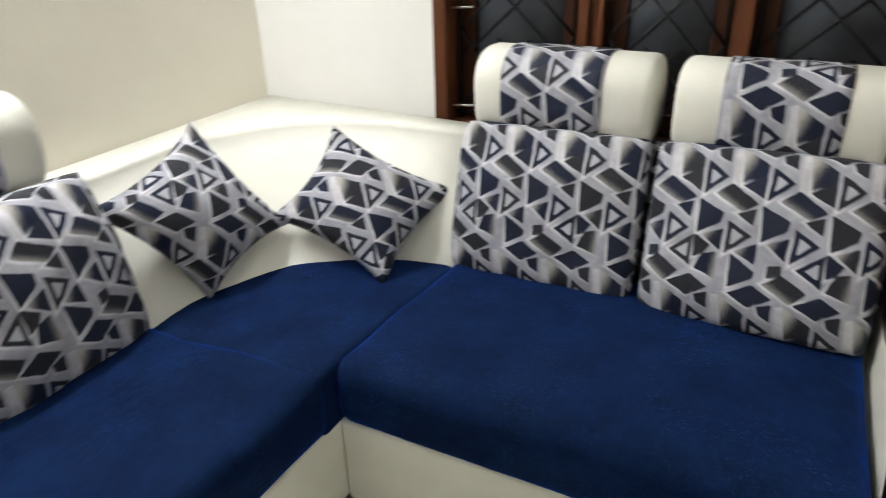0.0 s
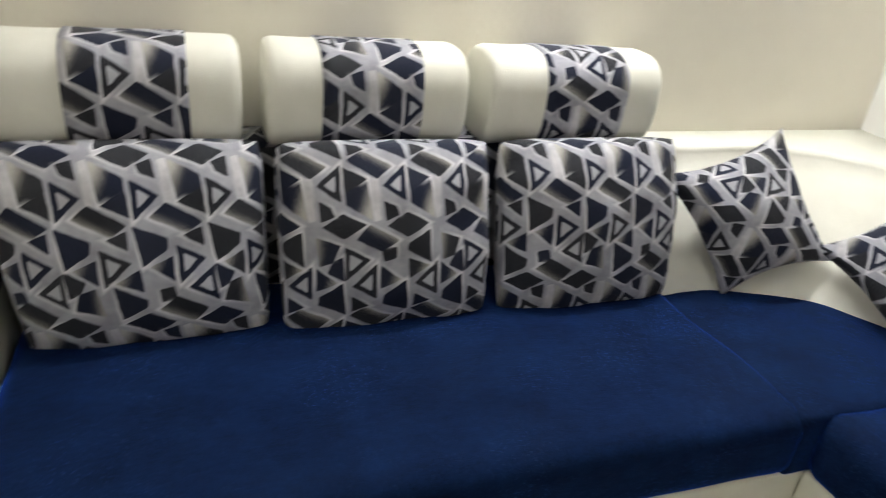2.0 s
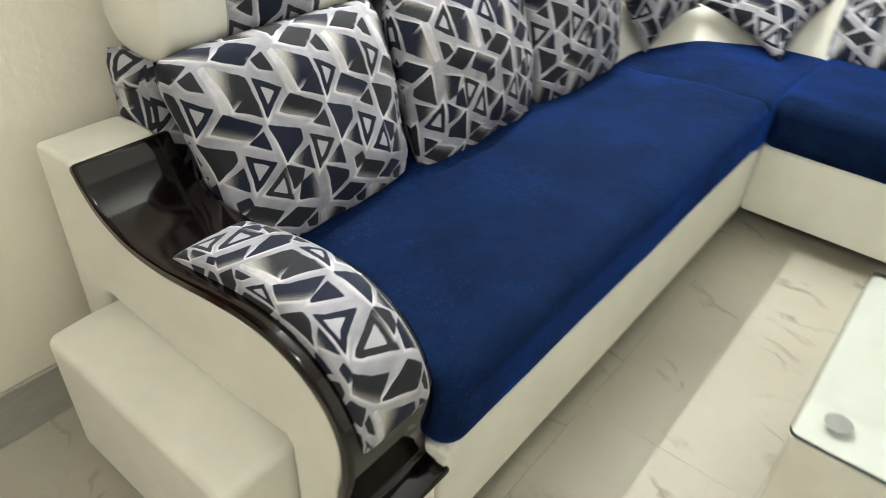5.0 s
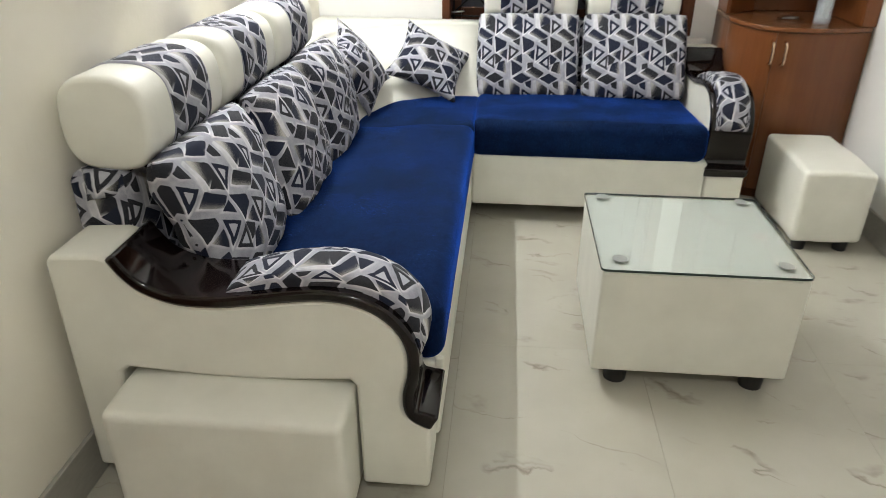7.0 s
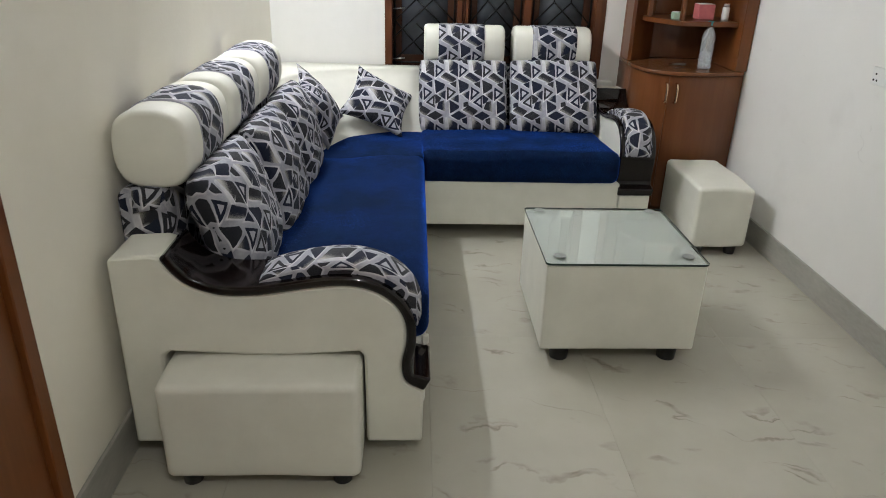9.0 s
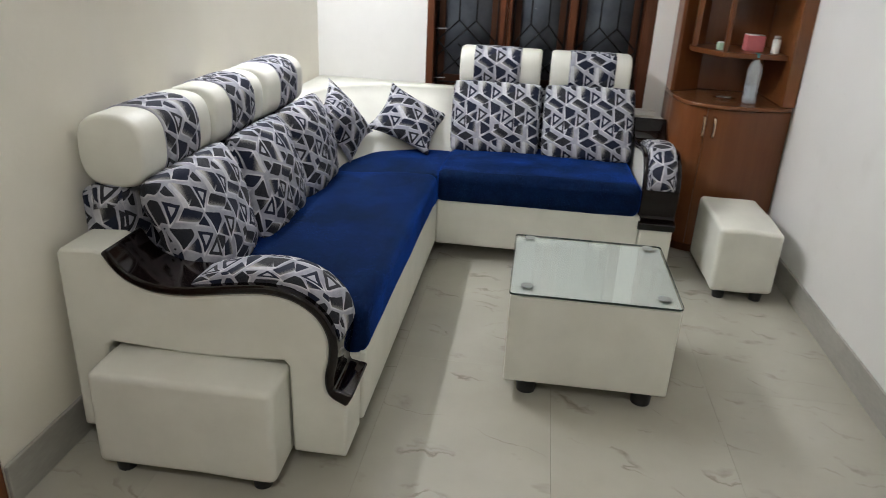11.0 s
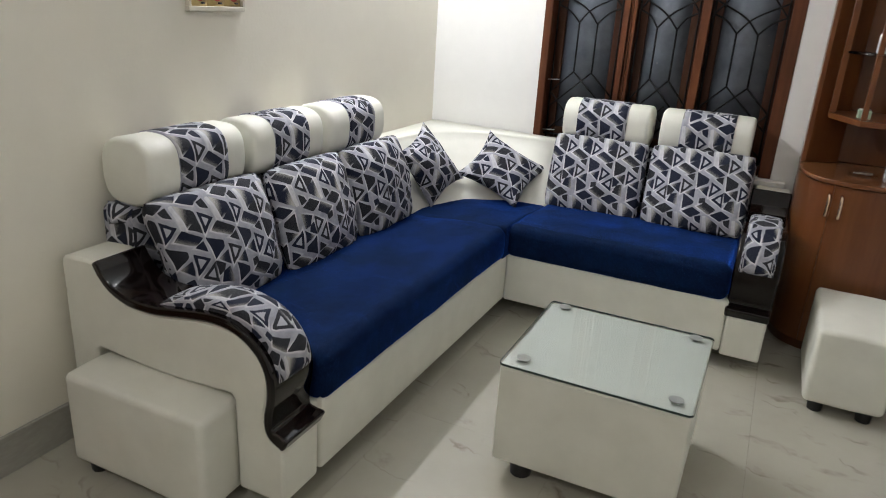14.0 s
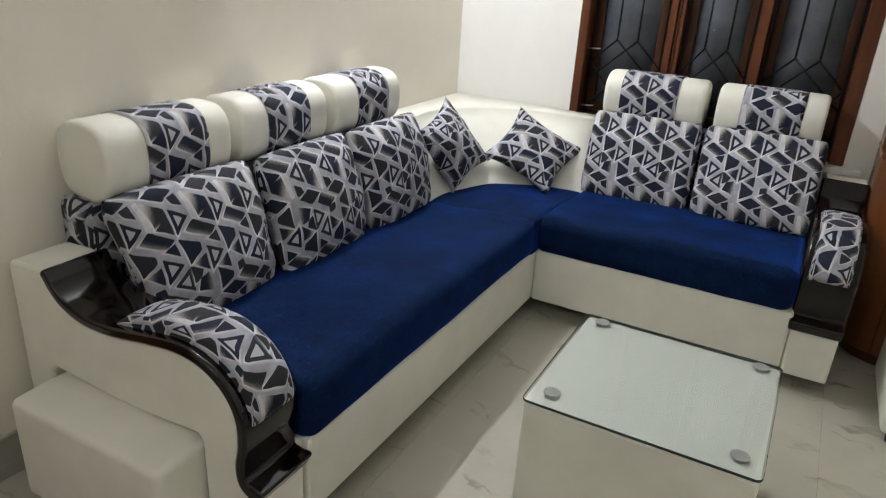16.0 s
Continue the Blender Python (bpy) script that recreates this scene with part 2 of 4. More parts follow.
PAINT_EAST = scuffed_paint()
# dull beige so that the added south wall bounces less light
PAINT_SOUTH = plain("bounce_damping_paint", (0.46, 0.42, 0.34), (0.52, 0.48, 0.4), 1.5, 0.5, bump=0.0012, bump_scale=55)
CEILING_PAINT = plain("ceiling_paint", (0.74, 0.74, 0.72), (0.8, 0.8, 0.78), 1.5, 0.7, bump=0.001, bump_scale=60)
SKIRTING = plain("grey_marble_skirting", (0.29, 0.28, 0.245), (0.42, 0.405, 0.36), 5, 0.3, stretch=(1, 0.6, 2))
LACQUER = wood_material("dark_lacquered_wood", (0.003, 0.0016, 0.0015), (0.0075, 0.0037, 0.0032), 0.05, 0.3, spec=0.25)
CABINET = wood_material("brown_veneer", (0.12, 0.037, 0.01), (0.16, 0.054, 0.0155), 0.26, 0.3)
# sash wood darkened: the frame's shade on it is put into the colour
SASH_SHADED = wood_material("shaded_sash_wood", (0.027, 0.01, 0.005), (0.058, 0.021, 0.0095), 0.4, 0.05, spec=0.15)
FRAME = wood_material("window_teak", (0.065, 0.02, 0.008), (0.12, 0.04, 0.016), 0.36, 0.08, spec=0.2)
DOOR = wood_material("door_veneer", (0.125, 0.037, 0.0085), (0.178, 0.058, 0.0145), 0.3, 0.2)
COUNTER = plain("brown_counter_veneer", (0.12, 0.043, 0.016), (0.19, 0.072, 0.026), 18, 0.22)


def pane_material():
    """Dark frosted glass with dust clouds and a few pale paint specks."""
    n = Nodes("dark_frosted_pane")
    co = n.coords()
    cloud = n.noise(co, 6, 4)
    base = n.mix(n.ramp(cloud, 0.3, 0.7), (0.066, 0.073, 0.086, 1), (0.135, 0.148, 0.172, 1))
    cells = n.put("ShaderNodeTexVoronoi")
    cells.inputs["Scale"].default_value = 22
    n.wire(n.vec("MULTIPLY", co, (1, 0, 1)), cells.inputs["Vector"])
    few = n.math("GREATER_THAN", n.noise(n.vec("ADD", co, (7.1, 0, 3.3)), 7, 2), 0.54)
    speck = n.math("MULTIPLY", n.math("SUBTRACT", 1.0, n.ramp(cells.outputs[0], 0.035, 0.075)), few)
    n.set(Base_Color=n.mix(n.math("MULTIPLY", speck, 0.7), base, (0.5, 0.5, 0.5, 1)), Roughness=n.math("MULTIPLY_ADD", cloud, 0.15, 0.35), Specular_IOR_Level=0.2)
    n.bump(n.noise(co, 40, 4), 0.5, 0.002)
    return n.mat


PANE = pane_material()
IRON = plain("black_iron", (0.006, 0.006, 0.007), (0.018, 0.017, 0.016), 40, 0.55, bump=0.0004, Specular_IOR_Level=0.08)
PLASTIC = plain("black_plastic", (0.008, 0.008, 0.008), (0.016, 0.015, 0.014), 30, 0.4)
STEEL = plain("brushed_steel", (0.5, 0.5, 0.5), (0.62, 0.61, 0.6), 60, 0.3, metal=1.0)
TOP_PANEL = plain("pale_coated_panel", (0.64, 0.655, 0.605), (0.69, 0.705, 0.655), 4, 0.35)
DISC = plain("satin_grey_disc", (0.24, 0.25, 0.235), (0.31, 0.32, 0.3), 60, 0.4)
BRASS = plain("satin_nickel", (0.6, 0.44, 0.31), (0.7, 0.53, 0.38), 50, 0.25, metal=1.0)


def thin_glass(name, tint, least=0.045, rough=0.02, milky=0.0):
    """A clear sheet: it lets light straight through and mirrors by angle."""
    n = Nodes(name)
    see, gloss, both = n.put("ShaderNodeBsdfTransparent"), n.put("ShaderNodeBsdfGlossy"), n.put("ShaderNodeMixShader")
    see.inputs[0].default_value = (*tint, 1)
    gloss.inputs["Roughness"].default_value = rough
    facing = n.put("ShaderNodeLayerWeight")
    facing.inputs[0].default_value = 0.5
    n.wire(n.math("MULTIPLY_ADD", n.math("POWER", facing.outputs["Facing"], 5.0), 0.95 - least, least), both.inputs[0])
    n.wire(see.outputs[0], both.inputs[1])
    n.wire(gloss.outputs[0], both.inputs[2])
    out = both.outputs[0]
    if milky:
        haze, last = n.put("ShaderNodeBsdfDiffuse"), n.put("ShaderNodeMixShader")
        haze.inputs[0].default_value = (0.8, 0.84, 0.86, 1)
        last.inputs[0].default_value = milky
        n.wire(out, last.inputs[1])
        n.wire(haze.outputs[0], last.inputs[2])
        out = last.outputs[0]
    n.wire(out, n.tree.nodes["Material Output"].inputs[0])
    return n.mat


SHEET = thin_glass("table_glass", (0.965, 0.982, 0.975))
GLASS_EDGE = plain("green_glass_edge", (0.02, 0.035, 0.03), (0.04, 0.065, 0.055), 40, 0.1)
GLASS = clear_material("clear_glass", (0.93, 0.98, 0.96), 0.0)
PET = thin_glass("clear_bottle_plastic", (0.93, 0.95, 0.96), 0.16, 0.06, 0.26)
WATER = thin_glass("still_water", (0.86, 0.9, 0.92), 0.06, 0.01, 0.22)
CAP = plain("teal_plastic", (0.02, 0.2, 0.2), (0.03, 0.27, 0.26), 30, 0.4)
CARD = plain("off_white_card", (0.62, 0.62, 0.58), (0.72, 0.72, 0.68), 30, 0.6)
PINK = plain("pink_card", (0.48, 0.12, 0.13), (0.58, 0.17, 0.17), 30, 0.6)
GREEN = plain("pale_green_card", (0.35, 0.5, 0.36), (0.45, 0.58, 0.44), 30, 0.6)
WHITE_PLASTIC = plain("white_plastic", (0.74, 0.74, 0.72), (0.8, 0.8, 0.78), 20, 0.35)
PRINT = plain("yellowed_print", (0.5, 0.36, 0.13), (0.6, 0.46, 0.2), 25, 0.5)
RED = plain("red_print", (0.42, 0.05, 0.03), (0.55, 0.08, 0.05), 40, 0.5)
GILT = plain("pale_frame", (0.6, 0.55, 0.45), (0.7, 0.66, 0.56), 30, 0.4)
TUBE = glow_material("lamp_tube", (0.965, 1.0, 0.985), TUBE_POWER)
FILL_GLOW = glow_material("fill_lamp_glow", (0.99, 1.0, 0.94), FILL_POWER)


# ---- builders (plan units in, metres out) ----
def thing(name, at, label, category, group=""):
    ob = new(name)
    ob.location = [S * c for c in at]
    ob.empty_display_size = 0.1
    return tagged(ob, label, category, group)


def part(name, bm, material, parent=None, label="", smooth=True, bevel=0.0, hard=False):
    """Links bm as one mesh object under a thing or a part."""
    base = parent.matrix_world.translation.copy() if parent else Vector((0, 0, 0))
    if parent:
        node, base = parent, Vector((0, 0, 0))
        while node:
            base += node.location
            node = node.parent
    bmesh.ops.recalc_face_normals(bm, faces=bm.faces)
    for v in bm.verts:
        v.co = v.co * S - base
    me = bpy.data.meshes.new(name)
    bm.to_mesh(me)
    bm.free()
    me.materials.append(material)
    if smooth and not hard:
        me.shade_smooth()
    ob = new(name, me)
    ob.parent = parent
    if bevel:
        m = ob.modifiers.new("edge", "BEVEL")
        m.width, m.segments, m.limit_method, m.angle_limit = bevel * S, 2, "ANGLE", 0.7
        m.harden_normals = False
    if smooth and (bevel or hard):
        me.shade_smooth()
        me.set_sharp_from_angle(angle=0.6)
    return tagged(ob, label)


def structure(name, bm, material, label, parent=None, bevel=0.0):
    return tagged(part(name, bm, material, parent, label, smooth=False, bevel=bevel), kind="structure")


def box(*spans):
    """A bmesh of plain boxes, each given by two corners."""
    bm = bmesh.new()
    for a, b in zip(spans[::2], spans[1::2]):
        got = bmesh.ops.create_cube(bm, size=1)["verts"]
        for v in got:
            v.co = Vector([a[i] + (v.co[i] + 0.5) * (b[i] - a[i]) for i in range(3)])
    return bm


def soft_box(a, b, r, crown=0.0, dent=0.0, seed=0.0, cells=6, turn=None, fall=None):
    """A padded block: rounded edges, a crowned top and slight unevenness."""
    a, b = Vector(a), Vector(b)
    turns = [0.0, 0.26, 0.55, 0.8, 1.0]
    lines = []
    for i in range(3):
        inner = [a[i] + r + (b[i] - a[i] - 2 * r) * k / cells for k in range(cells + 1)]
        lines.append([a[i] + r - r * k for k in turns[:0:-1]] + inner + [b[i] - r + r * k for k in turns[1:]])
    bm = bmesh.new()
    found = {}

    def vert(i, j, k):
        if (i, j, k) not in found:
            p = Vector((lines[0][i], lines[1][j], lines[2][k]))
            q = Vector([min(max(p[n], a[n] + r), b[n] - r) for n in range(3)])
            d = p - q
            if d.length > 1e-9:
                d = d.normalized() * r * min(1.0, max(abs(c) for c in d) / r)
            u, w = [2 * (q[n] - a[n]) / (b[n] - a[n]) - 1 for n in (0, 1)]
            lift = crown * (1 - u * u) * (1 - w * w) * (q.z - a.z) / (b.z - a.z)
            lift += dent * (noise.noise(q * 6 + Vector((seed, 0, 0)))) * (1 if d.length else 0)
            if fall:
                lift -= fall(q.x, q.y) * (q.z - a.z) / (b.z - a.z)
            found[i, j, k] = bm.verts.new(q + d + Vector((0, 0, lift)))
        return found[i, j, k]

    top = [len(line) - 1 for line in lines]
    for axis in range(3):
        o, p = [n for n in range(3) if n != axis]
        for side in (0, top[axis]):
            for m in range(top[o]):
                for w in range(top[p]):
                    ring = []
                    for dm, dw in ((0, 0), (1, 0), (1, 1), (0, 1)):
                        key = [0, 0, 0]
                        key[axis], key[o], key[p] = side, m + dm, w + dw
                        ring.append(vert(*key))
                    bm.faces.new(ring)
    if turn:
        bmesh.ops.rotate(bm, verts=bm.verts, cent=(a + b) / 2, matrix=Matrix.Rotation(turn, 3, "Z"))
    return bm


def cylinder(at, r, h, r2=None, segments=20, axis="Z"):
    bm = bmesh.new()
    bmesh.ops.create_cone(bm, cap_ends=True, segments=segments, radius1=r, radius2=r if r2 is None else r2, depth=h)
    if axis != "Z":
        bmesh.ops.rotate(bm, verts=bm.verts, cent=(0, 0, 0), matrix=Matrix.Rotation(math.pi / 2, 3, "Y" if axis == "X" else "X"))
    bmesh.ops.translate(bm, verts=bm.verts, vec=at)
    return bm


def lathe(at, rings, segments=24):
    """Turns a list of (radius, height) about the upright through at."""
    bm = bmesh.new()
    rows = [[bm.verts.new((at[0] + r * math.cos(2 * math.pi * k / segments), at[1] + r * math.sin(2 * math.pi * k / segments), at[2] + h)) for k in range(segments)] for r, h in rings]
    for lo, hi in zip(rows, rows[1:]):
        for k in range(segments):
            bm.faces.new((lo[k], lo[(k + 1) % segments], hi[(k + 1) % segments], hi[k]))
    bm.faces.new(rows[0][::-1])
    bm.faces.new(rows[-1])
    return bm


def spline(points, steps=6):
    """Catmull-Rom through plan points."""
    pts = [Vector(p) for p in points]
    pts = [2 * pts[0] - pts[1]] + pts + [2 * pts[-1] - pts[-2]]
    out = []
    for a, b, c, d in zip(pts, pts[1:], pts[2:], pts[3:]):
        for k in range(steps):
            t = k / steps
            out.append(0.5 * (2 * b + (c - a) * t + (2 * a - 5 * b + 4 * c - d) * t * t + (3 * b - 3 * c + d - a) * t**3))
    return out + [pts[-2]]


def tube(points, r, segments=6, closed=False):
    """A thin round rod along points."""
    bm = bmesh.new()
    pts = [Vector(p) for p in points]
    rows = []
    for i, p in enumerate(pts):
        d = (pts[min(i + 1, len(pts) - 1)] - pts[max(i - 1, 0)]).normalized()
        side = d.cross(Vector((0, 1, 0.01))).normalized()
        up = side.cross(d)
        rows.append([bm.verts.new(p + r * (math.cos(2 * math.pi * k / segments) * side + math.sin(2 * math.pi * k / segments) * up)) for k in range(segments)])
    for lo, hi in zip(rows, rows[1:]):
        for k in range(segments):
            bm.faces.new((lo[k], lo[(k + 1) % segments], hi[(k + 1) % segments], hi[k]))
    bm.faces.new(rows[0][::-1])
    bm.faces.new(rows[-1])
    return bm


def pillow(corners, thick, pinch=0.06, full=0.42, n=22, shift=(0, 0), seed=0.0, crease=0.012, turn=0.0, back=0.8, soft=0.0, seam=0.0, tuck=0.0):
    """A stuffed cushion over four corners (left-bottom, right-bottom, right-top, left-top), with drawn-in sides and soft creases."""
    c = [Vector(p) for p in corners]
    normal = (c[2] - c[0]).cross(c[3] - c[1]).normalized()
    bm = bmesh.new()
    uv = bm.loops.layers.uv.new("UVMap")

    def place(i, j, side):
        s, t = 2 * i / n - 1, 2 * j / n - 1
        s, t = math.sin(s * math.pi / 2) * 0.35 + s * 0.65, math.sin(t * math.pi / 2) * 0.35 + t * 0.65
        u = 0.5 + 0.5 * s * (1 - pinch * (1 - t * t)) * (1 - soft * t ** 6)
        v = 0.5 + 0.5 * t * (1 - pinch * (1 - s * s)) * (1 - soft * s ** 6)
        p = (c[0] * (1 - u) + c[1] * u) * (1 - v) + (c[3] * (1 - u) + c[2] * u) * v
        puff = max(0.0, 1 - s * s) ** (full + tuck * 0.5) * max(0.0, 1 - t * t) ** (full + (tuck if t < 0 else 0.0))
        edge = 1 - puff
        wave = noise.noise(Vector((s * 2.6 + seed, t * 2.6, seed))) * crease
        wave += noise.noise(Vector((s * 7 + seed, t * 7, seed * 2))) * crease * 0.55 * edge
        gain = 1.0 - seam if side > 0 else back + seam
        p = p + normal * seam * thick / 2
        return p + normal * side * (thick / 2 * puff * gain + wave * min(1.0, puff * 3))

    # the print lies on the cloth: lengths over the puffed front, out from the middle
    spots = {(i, j): place(i, j, 1) for i in range(n + 1) for j in range(n + 1)}
    cloth = {}
    for a in range(n + 1):
        for way, first in ((1, n // 2), (-1, n // 2)):
            run_u = run_v = 0.0
            k = first
            while 0 <= k <= n:
                if k != first:
                    run_u += (spots[k, a] - spots[k - way, a]).length * S
                    run_v += (spots[a, k] - spots[a, k - way]).length * S
                cloth.setdefault((k, a), [0, 0])[0] = way * run_u
                cloth.setdefault((a, k), [0, 0])[1] = way * run_v
                k += way

    grid = {}
    for side in (1, -1):
        for i in range(n + 1):
            for j in range(n + 1):
                rim = i in (0, n) or j in (0, n)
                if rim and side < 0:
                    grid[i, j, -1] = grid[i, j, 1]
                    continue
                grid[i, j, side] = bm.verts.new(spots[i, j] if side > 0 else place(i, j, side))
        for i in range(n):
            for j in range(n):
                keys = [(i, j), (i + 1, j), (i + 1, j + 1), (i, j + 1)]
                f = bm.faces.new([grid[a, b, side] for a, b in keys])
                for loop, (a, b) in zip(f.loops, keys):
                    x, y = cloth[a, b]
                    x, y = x * math.cos(turn) - y * math.sin(turn), x * math.sin(turn) + y * math.cos(turn)
                    loop[uv].uv = (x + shift[0], y + shift[1])
    return bm


def roll(start, end, back_dir, depth, height, r_end=0.03, grow=0.0, shift=(0, 0), square=False, seed=0.0):
    """A bolster along start-end (the middle of its underside at the wall), round in front, flatter below and behind."""
    start, end, out = Vector(start), Vector(end), -Vector(back_dir)
    along = (end - start).normalized()
    length = (end - start).length
    ring = []
    for k in range(36):
        w = 2 * math.pi * k / 36 + math.pi
        cx, sx = math.cos(w), math.sin(w)
        e = 0.72
        x = math.copysign(abs(cx) ** e, cx)
        z = math.copysign(abs(sx) ** e, sx)
        ring.append((x, z))
    stations = [(0, 0)] if square else [(0, 0.86), (0.003, 0.92), (0.009, 0.97), (0.02, 1.0)]
    if square:
        places = [(length * k / 10, 1.0) for k in range(11)]
    else:
        places = stations + [(0.03 + (length - 0.06) * k / 8, 1.0) for k in range(1, 8)] + [(length - d, q) for d, q in stations[::-1]]
    bm = bmesh.new()
    uv = bm.loops.layers.uv.new("UVMap")
    rows = []
    for d, q in places:
        p = start + along * d
        row = []
        for x, z in ring:
            gx, gz = depth / 2 * q + grow, height / 2 * q + grow
            bulge = 1 + 0.02 * noise.noise(Vector((x * 2 + seed, z * 2, d * 7)))
            row.append(bm.verts.new(p + out * (depth / 2 + x * gx * bulge) + Vector((0, 0, height / 2 + z * gz * bulge))))
        rows.append(row)
    around = [0.0]
    for k in range(36):
        a, b = ring[k], ring[(k + 1) % 36]
        around.append(around[-1] + math.hypot((b[0] - a[0]) * depth / 2, (b[1] - a[1]) * height / 2) * S)
    for m, (lo, hi) in enumerate(zip(rows, rows[1:])):
        for k in range(36):
            f = bm.faces.new((lo[k], lo[(k + 1) % 36], hi[(k + 1) % 36], hi[k]))
            for loop, (mm, kk) in zip(f.loops, ((m, k), (m, k + 1), (m + 1, k + 1), (m + 1, k))):
                loop[uv].uv = (places[mm][0] * S + shift[0], around[kk] + shift[1])
    bm.faces.new(rows[0][::-1])
    bm.faces.new(rows[-1])
    return bm


def uv_box(bm, shift=(0, 0)):
    """Lays the print over each face by the way it looks."""
    uv = bm.loops.layers.uv.verify()
    bm.normal_update()
    for f in bm.faces:
        nx, ny, nz = (abs(c) for c in f.normal)
        for loop in f.loops:
            p = loop.vert.co * S
            a, b = (p.y, p.z) if nx >= max(ny, nz) else (p.x, p.z) if ny >= nz else (p.x, p.y)
            loop[uv].uv = (a + shift[0], b + shift[1])
    return bm


# ---- the room ----
EAST, SOUTH, HIGH = 2.54, -5.0, 2.7
WIN = (0.637, 1.885, 0.655, 2.05)  # window opening: x from, to, z from, to
DOOR_Y = (-3.66, -2.79)

structure("floor", box((-0.2, SOUTH - 0.2, -0.12), (EAST + 0.2, 0.2, -0.008)), GROUT, "marble-look tiled floor with thin grey joints")
west = structure("wall_west", box((-0.2, DOOR_Y[1], 0), (0, 0, HIGH), (-0.2, SOUTH, 0), (0, DOOR_Y[0], HIGH), (-0.2, DOOR_Y[0], 1.96), (0, DOOR_Y[1], HIGH)), PAINT_WEST, "plain cream painted wall behind the sofa")
structure("wall_north", box((-0.2, 0, 0), (WIN[0], 0.2, HIGH), (WIN[1], 0, 0), (EAST + 0.2, 0.2, HIGH), (WIN[0], 0, 0), (WIN[1], 0.2, WIN[2]), (WIN[0], 0, WIN[3]), (WIN[1], 0.2, HIGH)), PAINT_WHITE, "white painted wall with the window opening")
structure("wall_east", box((EAST, SOUTH, 0), (EAST + 0.2, 0, HIGH)), PAINT_EAST, "plain white painted wall with faint scuffs")
# this wall is added out of view, its dull paint lowers the fill
structure("closing_wall_south", box((-0.2, SOUTH - 0.2, 0), (EAST + 0.2, SOUTH, HIGH)), PAINT_SOUTH, "unseen added wall closing the room, dulled to cut bounce")
structure("ceiling", box((-0.2, SOUTH - 0.2, HIGH), (EAST + 0.2, 0.2, HIGH + 0.12)), CEILING_PAINT, "plain white ceiling")
structure("baseboard_west", box((0.0, DOOR_Y[1], 0), (0.013, -0.013, 0.128)), SKIRTING, "grey marble skirting along the cream wall", bevel=0.003)
structure("baseboard_east", box((EAST - 0.013, SOUTH, 0), (EAST, -0.5, 0.118)), SKIRTING, "grey marble skirting along the white wall", bevel=0.003)
structure("baseboard_south", box((0, SOUTH, 0), (EAST - 0.014, SOUTH + 0.013, 0.118)), SKIRTING, "grey marble skirting", bevel=0.003)


def build_door():
    y0, y1 = DOOR_Y
    root = thing("door_1", (-0.05, (y0 + y1) / 2, 0), "closed orange-brown veneer door in the cream wall", "door")
    tagged(root, kind="structure")
    part("frame", box((-0.2, y1 - 0.05, 0), (0.004, y1 - 0.006, 1.955), (-0.2, y0 + 0.006, 0), (0.004, y0 + 0.05, 1.955), (-0.2, y0 + 0.051, 1.9), (0.004, y1 - 0.051, 1.955)), DOOR, root, bevel=0.003)
    part("leaf", box((-0.05, y0 + 0.053, 0.006), (-0.012, y1 - 0.053, 1.897)), DOOR, root, bevel=0.002)
    part("handle", tube(spline([(-0.013, y0 + 0.11, 0.95), (0.03, y0 + 0.11, 0.95), (0.034, y0 + 0.13, 0.95), (0.034, y0 + 0.22, 0.95)], 5), 0.008, 10), STEEL, root)


build_door()


